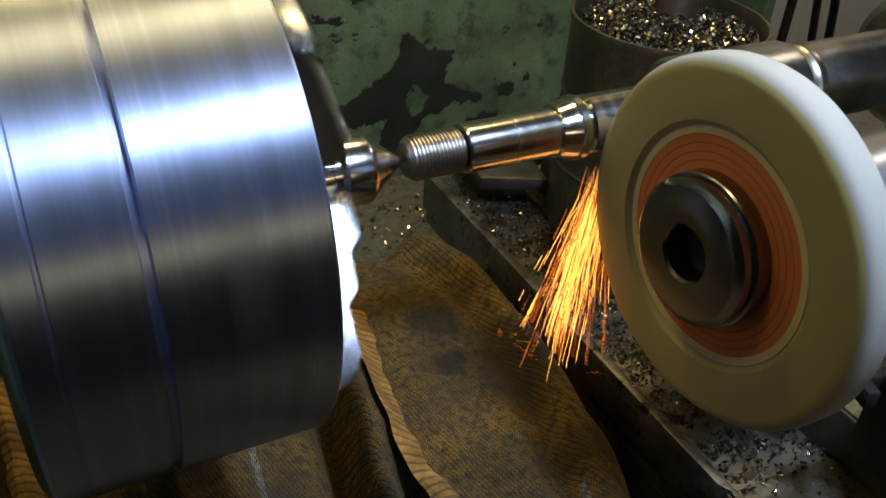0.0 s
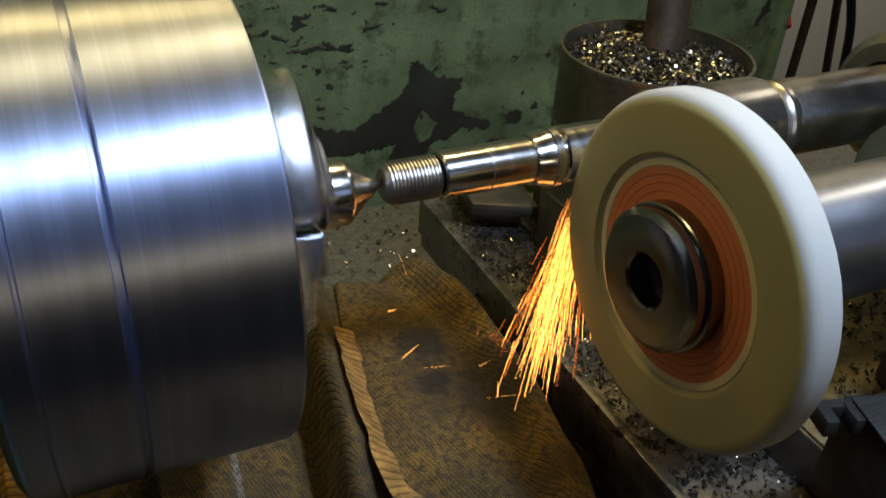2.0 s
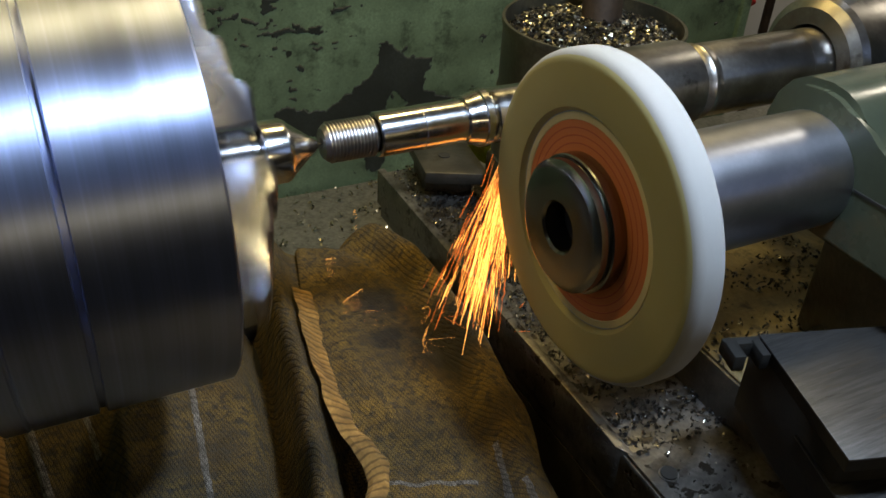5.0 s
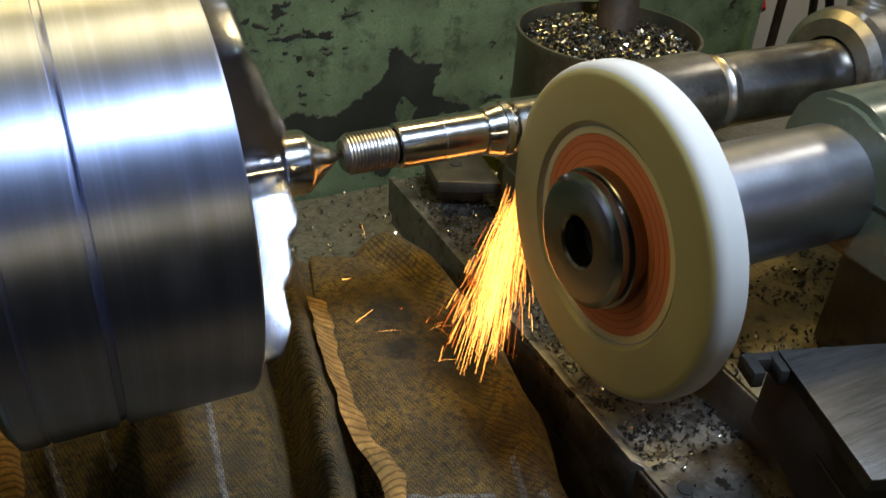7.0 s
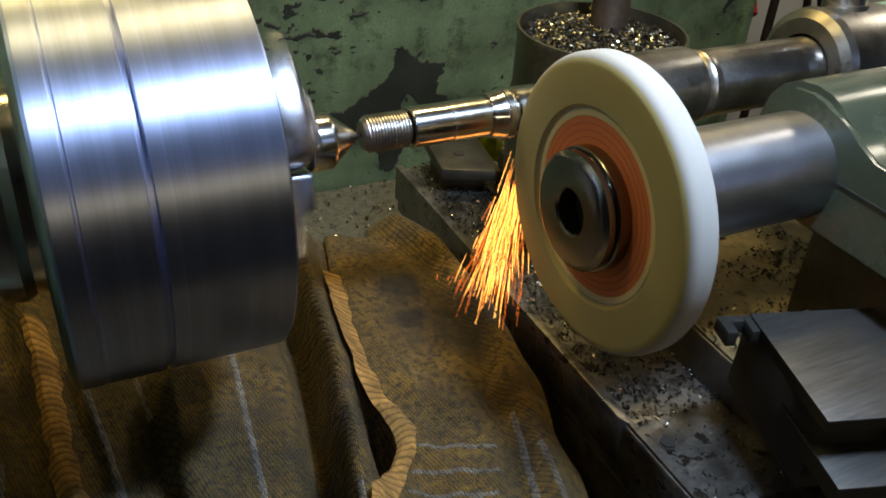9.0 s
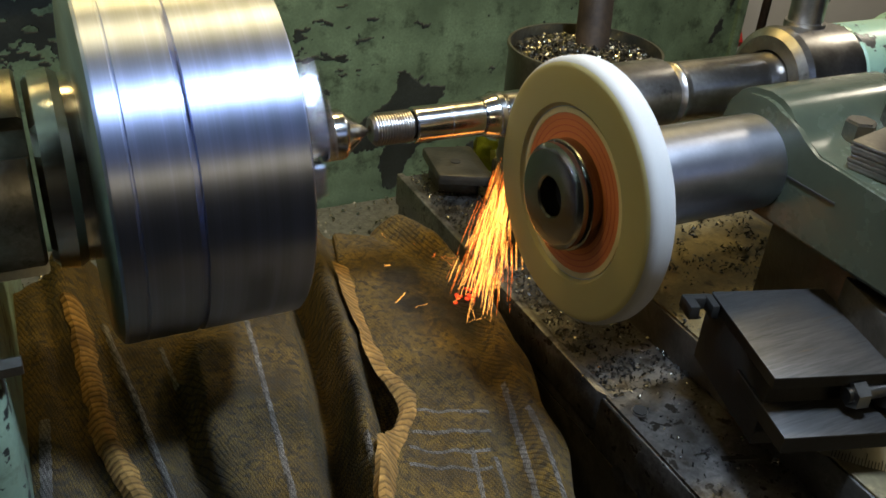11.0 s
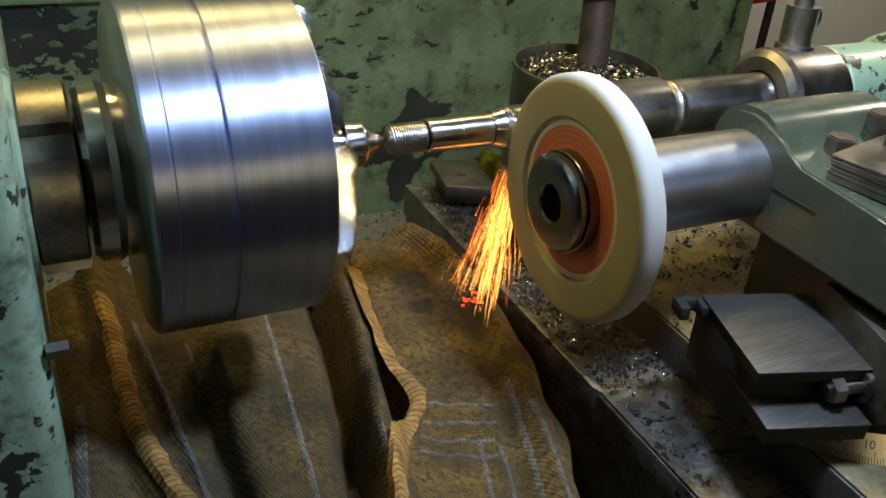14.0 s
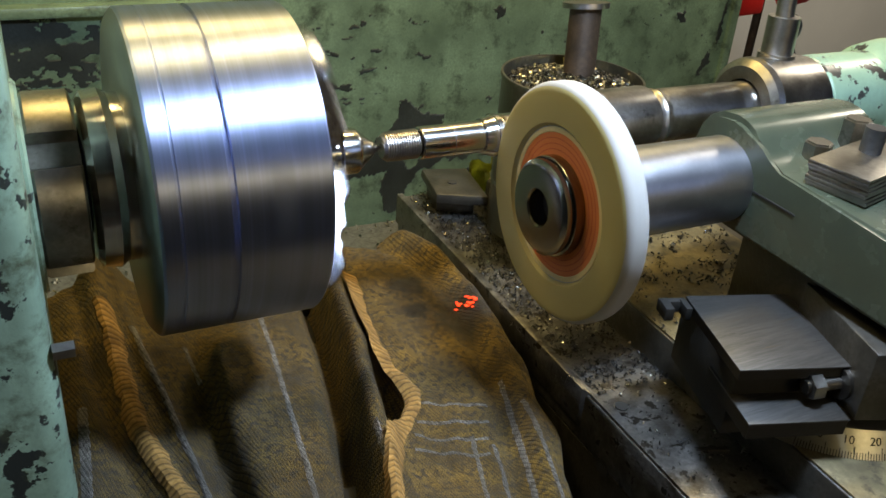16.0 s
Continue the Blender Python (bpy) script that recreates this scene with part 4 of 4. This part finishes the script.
def sheet(x0, x1, y0, y1, lift, left=None, right=None, nx=150, ny=170, thick=0.005):
    """A draped cloth with thickness; left and right give its edges' x along y."""
    bm = bmesh.new()
    uv = bm.loops.layers.uv.new("UVMap")
    top, low, flat = [], [], {}
    for j in range(ny + 1):
        y = y0 + (y1 - y0) * j / ny
        a, b = (left(y) if left else x0), (right(y) if right else x1)
        rt, rl = [], []
        for i in range(nx + 1):
            x = a + (b - a) * i / nx
            e = min(i, nx - i, j * 1.0, (ny - j) * 1.0)
            z = rag_height(x, y) + (lift(x, y) if callable(lift) else lift) - 0.003 * max(0, 3 - e) / 3
            t, u = bm.verts.new((x, y, z)), bm.verts.new((x, y, z - thick))
            flat[t] = flat[u] = (x, y)
            rt.append(t)
            rl.append(u)
        top.append(rt)
        low.append(rl)
    for j in range(ny):
        for i in range(nx):
            bm.faces.new((top[j][i], top[j][i + 1], top[j + 1][i + 1], top[j + 1][i]))
            bm.faces.new((low[j][i], low[j + 1][i], low[j + 1][i + 1], low[j][i + 1]))
    for j in range(ny):
        bm.faces.new((top[j][0], top[j + 1][0], low[j + 1][0], low[j][0]))
        bm.faces.new((top[j][nx], low[j][nx], low[j + 1][nx], top[j + 1][nx]))
    for i in range(nx):
        bm.faces.new((top[0][i], low[0][i], low[0][i + 1], top[0][i + 1]))
        bm.faces.new((top[ny][i], top[ny][i + 1], low[ny][i + 1], low[ny][i]))
    for f in bm.faces:
        for loop in f.loops:
            loop[uv].uv = flat[loop.vert]
    return bm


HEM_LINE = [(-0.42, -0.135), (-0.199, -0.064), (-0.148, -0.038), (-0.125, -0.020), (-0.108, -0.004), (-0.092, 0.004), (-0.070, 0.003), (-0.042, -0.004), (0.001, -0.002), (0.051, 0.006), (0.106, 0.016), (0.21, 0.042)]


def hem_x(y):
    """The hem's way across the rag, its corners eased."""
    return sum(along(y + d, HEM_LINE) for d in (-0.012, -0.006, 0.0, 0.006, 0.012)) / 5


def strip_on_rag(centre, width, y0, y1, lift, n=70, ribs=0):
    """A narrow knitted strip that follows the cloth."""
    bm = bmesh.new()
    uv = bm.loops.layers.uv.new("UVMap")
    rows = []
    for j in range(n + 1):
        y = y0 + (y1 - y0) * j / n
        row = []
        for i in range(5):
            s = (i - 2) / 2
            x = centre(y) + s * width / 2 * (1 + 0.45 * noise.noise((s * 2, y * 55, 9)))
            bulge = (1 - s * s) * (0.0009 if ribs else 0.0008) + (0.0012 * noise.noise((x * 60, y * 90, 5)) if ribs else 0)
            row.append(bm.verts.new((x, y, rag_height(x, y) + lift + bulge - ((0.0022 if ribs else 0.001) if abs(s) == 1 else 0))))
        rows.append(row)
    for a, b in zip(rows, rows[1:]):
        for i in range(4):
            bm.faces.new((a[i], a[i + 1], b[i + 1], b[i]))
    for f in bm.faces:
        for loop in f.loops:
            loop[uv].uv = loop.vert.co.xy
    return bm


def hollow(x, y):
    """The under layer sags beside the hem."""
    return -0.050 * math.exp(-(((x - hem_x(y) + 0.012) / 0.012) ** 2 + ((y + 0.085) / 0.036) ** 2))


def ribbon(way, width, lift, n=60):
    """A pale knitted stripe along a way(f) of (x, y), lying on the cloth."""
    bm = bmesh.new()
    uv = bm.loops.layers.uv.new("UVMap")
    rows = []
    for k in range(n + 1):
        (x0, y0), (x1, y1) = way(max(0.0, k / n - 0.01)), way(min(1.0, k / n + 0.01))
        d = math.hypot(x1 - x0, y1 - y0)
        sx, sy, row = -(y1 - y0) / d, (x1 - x0) / d, []
        for q in (-1, -0.4, 0.4, 1):
            g = q * width / 2 * (1 + 0.5 * noise.noise((k * 0.7, q * 2, width * 900)))
            x, y = (x0 + x1) / 2 + sx * g, (y0 + y1) / 2 + sy * g
            row.append(bm.verts.new((x, y, rag_height(x, y) + lift - (0.0016 if abs(q) == 1 else 0))))
        rows.append(row)
    for p, q in zip(rows, rows[1:]):
        for k in range(3):
            bm.faces.new((p[k], q[k], q[k + 1], p[k + 1]))
    for f in bm.faces:
        for loop in f.loops:
            loop[uv].uv = loop.vert.co.xy
    return bm


def build_rag():
    rag = thing("wool_rag", (-0.06, -0.05, -0.24), "worn ochre knitted wool jumper laid over the bed as rag", "rag")
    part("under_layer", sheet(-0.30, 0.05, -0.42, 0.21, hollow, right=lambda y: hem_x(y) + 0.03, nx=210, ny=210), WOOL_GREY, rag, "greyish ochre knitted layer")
    part("upper_layer", sheet(0.0, 0.16, -0.40, 0.20, 0.009, left=hem_x, right=lambda y: along(y, EDGE) + 0.003 * math.sin(60 * y), nx=110), WOOL, rag, "ochre knitted layer, singed by sparks, wheel shadow painted in")
    part("hem", strip_on_rag(hem_x, 0.0165, -0.40, 0.112, 0.012, n=210, ribs=1), HEM, rag, "ribbed orange-brown hem")
    part("back_hem", strip_on_rag(lambda y: along(y, BACK_HEM) + 0.002 * math.sin(30 * y), 0.0175, -0.36, 0.115, 0.004, n=170, ribs=1), HEM, rag, "ribbed orange-brown hem")
    part("cord", ribbon(lambda f: (along(-0.36 + 0.46 * f, CORD), -0.36 + 0.46 * f), 0.0058, 0.0022), WOOL_PALE, rag, "pale stitched seam")
    stripe = "grey woven stripe"
    part("stripe", ribbon(lambda f: (-0.093 + 0.115 * (0.10 - 0.44 * f - 0.03), 0.10 - 0.44 * f), 0.0058, 0.0011, 90), WOOL_PALE, rag, stripe)
    part("stripe", ribbon(lambda f: (-0.167 + 0.004 * f, 0.065 - 0.055 * f), 0.005, 0.0012, 24), WOOL_PALE, rag, stripe)
    part("stripe", ribbon(lambda f: (along(-0.02 - 0.3 * f, ROLL), -0.02 - 0.3 * f), 0.010, 0.0012, 70), WOOL_PALE, rag, stripe)
    part("stripe", ribbon(lambda f: (-0.052 - 0.03 * f, -0.135 - 0.14 * f), 0.0045, 0.0012, 40), WOOL_PALE, rag, stripe)
    for x, y in ((-0.010, -0.095), (-0.020, -0.117), (-0.030, -0.135), (-0.038, -0.153)):
        part("stripe", ribbon(lambda f: (x + 0.012 + 0.060 * f, y - 0.006 - 0.023 * f + 0.001 * math.sin(14 * f)), 0.0058, 0.0096, 40), WOOL_PALE, rag, stripe)
    for x, y, lean in ((0.029, -0.155, 0.31), (0.042, -0.170, 0.27), (0.090, -0.095, 0.33), (0.086, -0.140, 0.26)):
        part("stripe", ribbon(lambda f: (x - lean * 0.20 * f, y - 0.20 * f), 0.0062, 0.0096, 60), WOOL_PALE, rag, stripe)
    return rag


def build_ember():
    em = thing("ember", (0.118, 0.024, -0.2), "small red ember glowing on the singed wool", "ember")
    rng = random.Random(3)
    bms = []
    for k in range(22):
        far = k % 4 == 0
        x, y = (0.112 if far else 0.118) + rng.gauss(0, 0.0022), (0.036 if far else 0.022) + rng.gauss(0, 0.0035)
        bm = bmesh.new()
        bmesh.ops.create_icosphere(bm, subdivisions=1, radius=rng.uniform(0.0007, 0.0020), matrix=Matrix.Translation((x, y, rag_height(x, y) + 0.0105)) @ Matrix.Diagonal((1.5, 1, 0.5, 1)))
        bms.append(bm)
    part("glowing_bits", join(*bms), EMBER, em)
    return em


# ---- sparks ----
SPARK_FROM = Vector((0.108, -0.016, -0.03))


def build_sparks():
    """Sprays of thin glowing streaks that leave the wheel downwards."""
    out = []
    for k in range(10):
        rng = random.Random(100 + k)
        sp = thing("spark_spray", SPARK_FROM, "spray of orange-hot sparks flying off the grinding wheel", "sparks", "sparks off the wheel")
        verts, faces = [], []
        for _ in range((26 if k in (0, 3) else 105) if k < 8 else 14):
            wide = (0.05 if k < 4 else 0.11) if k < 8 else 0.4
            way = Vector((rng.gauss(-0.25, wide * 1.3), rng.gauss(-0.14, wide), -1.0)).normalized()
            a = rng.uniform(0.0, 0.10) if k < 8 else rng.uniform(0.06, 0.13)
            ln = rng.uniform(0.010, 0.05)
            b = min(a + ln, rng.uniform(0.07, 0.138))
            if b <= a:
                continue
            side = way.cross(Vector((0.3, 1, 0.2))).normalized()
            up = way.cross(side)
            r = rng.uniform(0.00007, 0.00019)
            p0 = SPARK_FROM + Vector((rng.uniform(-0.002, 0.016), rng.uniform(-0.004, 0.004), 0))
            if k >= 8:  # sparks that bounce off the rag
                p0 = p0 + way * 0.120
                way = Vector((rng.gauss(-0.6, 0.5), rng.gauss(-0.1, 0.5), rng.uniform(-0.05, 0.5))).normalized()
                a = rng.uniform(0.004, 0.03)
                b = a + rng.uniform(0.006, 0.026)
            i0 = len(verts)
            for d, q in ((a, 0.3), (a + 0.5 * (b - a), 1.0), (b, 0.6)):
                c = p0 + way * d + Vector((0, 0, -0.6 * d * d))
                for ang in (0, 2.1, 4.2):
                    verts.append(c + (side * math.cos(ang) + up * math.sin(ang)) * r * q)
            for s in (0, 3):
                for e in range(3):
                    f = (e + 1) % 3
                    faces.append((i0 + s + e, i0 + s + f, i0 + s + 3 + f, i0 + s + 3 + e))
        bm = bmesh.new()
        vs = [bm.verts.new(v) for v in verts]
        for f in faces:
            bm.faces.new([vs[i] for i in f])
        tagged(part("spray", bm, SPARK if k % 3 else SPARK_RED, sp, smooth=False), kind="stuff")
        out.append(sp)
    return out


build_room()
build_guard()
build_bed()
tray_swarf()
build_headstock()
chuck = build_chuck()
build_workpiece()
build_tailstock()
build_far_items()
grinder = build_grinder()
wheel = build_wheel(grinder)
RIDES += [build_carriage(), build_top_slide(), grinder, build_scrap(), *build_bucket(), *build_swarf(), *build_curls()]
build_rag()
ember = build_ember()
sparks = build_sparks()

CHUCK_START = 13.0
FEED = [(0, 0.0152), (1.5, 0.0143), (3.5, 0.0123), (7, 0.0089), (9, 0.0075), (11.5, 0.0042), (12.5, 0.0034), (14.5, 0.0017), (16, 0.0)]


def feed(t):
    for (a, p), (b, q) in zip(FEED, FEED[1:]):
        if t <= b:
            return p + (q - p) * (t - a) / (b - a)
    return 0.0


STRENGTH = [(0, 0.6), (0.4, 0.7), (1.0, 0.4), (1.5, 0.8), (2.0, 0.8), (2.5, 1.0), (3.0, 1.0), (3.5, 0.8), (5.8, 0.5), (6.0, 0.9), (6.5, 0.8), (7.0, 1.0), (7.5, 0.5), (8.0, 0.3), (8.2, 0.9), (8.5, 0.9),
            (9.0, 0.6), (11.3, 0.7), (11.5, 0.6), (12.0, 0.4), (12.4, 0.25), (12.6, 0.25), (13.0, 0.7), (13.3, 0.5), (13.7, 0.6), (14.0, 0.6), (14.4, 0.15), (15.0, 0.12), (15.4, 0.1), (15.5, 0.0), (16, 0.0)]


def strength(t):
    """How much of the spray flies."""
    for (a, p), (b, q) in zip(STRENGTH, STRENGTH[1:]):
        if t <= b:
            return p + (q - p) * (t - a) / (b - a)
    return 0.0


def motions():
    shift = lambda t: Matrix.Translation((feed(t), 0, 0))
    for ob in RIDES:
        rest = Matrix.Translation(ob.location)
        walk(ob, [(t, shift(t) @ rest) for t, _ in FEED])
    steps = [k / FPS for k in range(16 * FPS + 1)]
    rest = Matrix.Translation(chuck.location)
    slip = lambda t: -27.0 * min(1, max(0, (t - 9.2) / 2.0))
    walk(chuck, [(t, rest @ pose(0, 0, 0, CHUCK_START + 44.57 * t * FPS + slip(t))) for t in steps])
    rest = Matrix.Translation(wheel.location)
    walk(wheel, [(t, rest @ pose(0, 0, 0, 67.0 * t * FPS)) for t in steps])
    rest = Matrix.Translation(ember.location)
    walk(ember, [(t, Matrix.Translation((0, 0, z)) @ rest) for t, z in ((0, -0.03), (9.4, -0.03), (10.6, 0.0), (16, 0.0))])
    rng = random.Random(21)
    for k, sp in enumerate(sparks):
        rest, rows = Matrix.Translation(sp.location), []
        t = 0.0
        while t < 16.01:
            gone = 0.0 if (k * 7 % 10) / 10 < strength(t) else -0.6
            m = shift(t) @ rest @ pose(rng.uniform(-0.003, 0.003), rng.uniform(-0.003, 0.003), rng.uniform(-0.012, 0.010) + gone, rng.uniform(-3, 3), rng.uniform(-3, 3), rng.uniform(-9, 9))
            rows.append((t, m))
            t = round(t + 0.1, 1)
        walk(sp, rows)


motions()
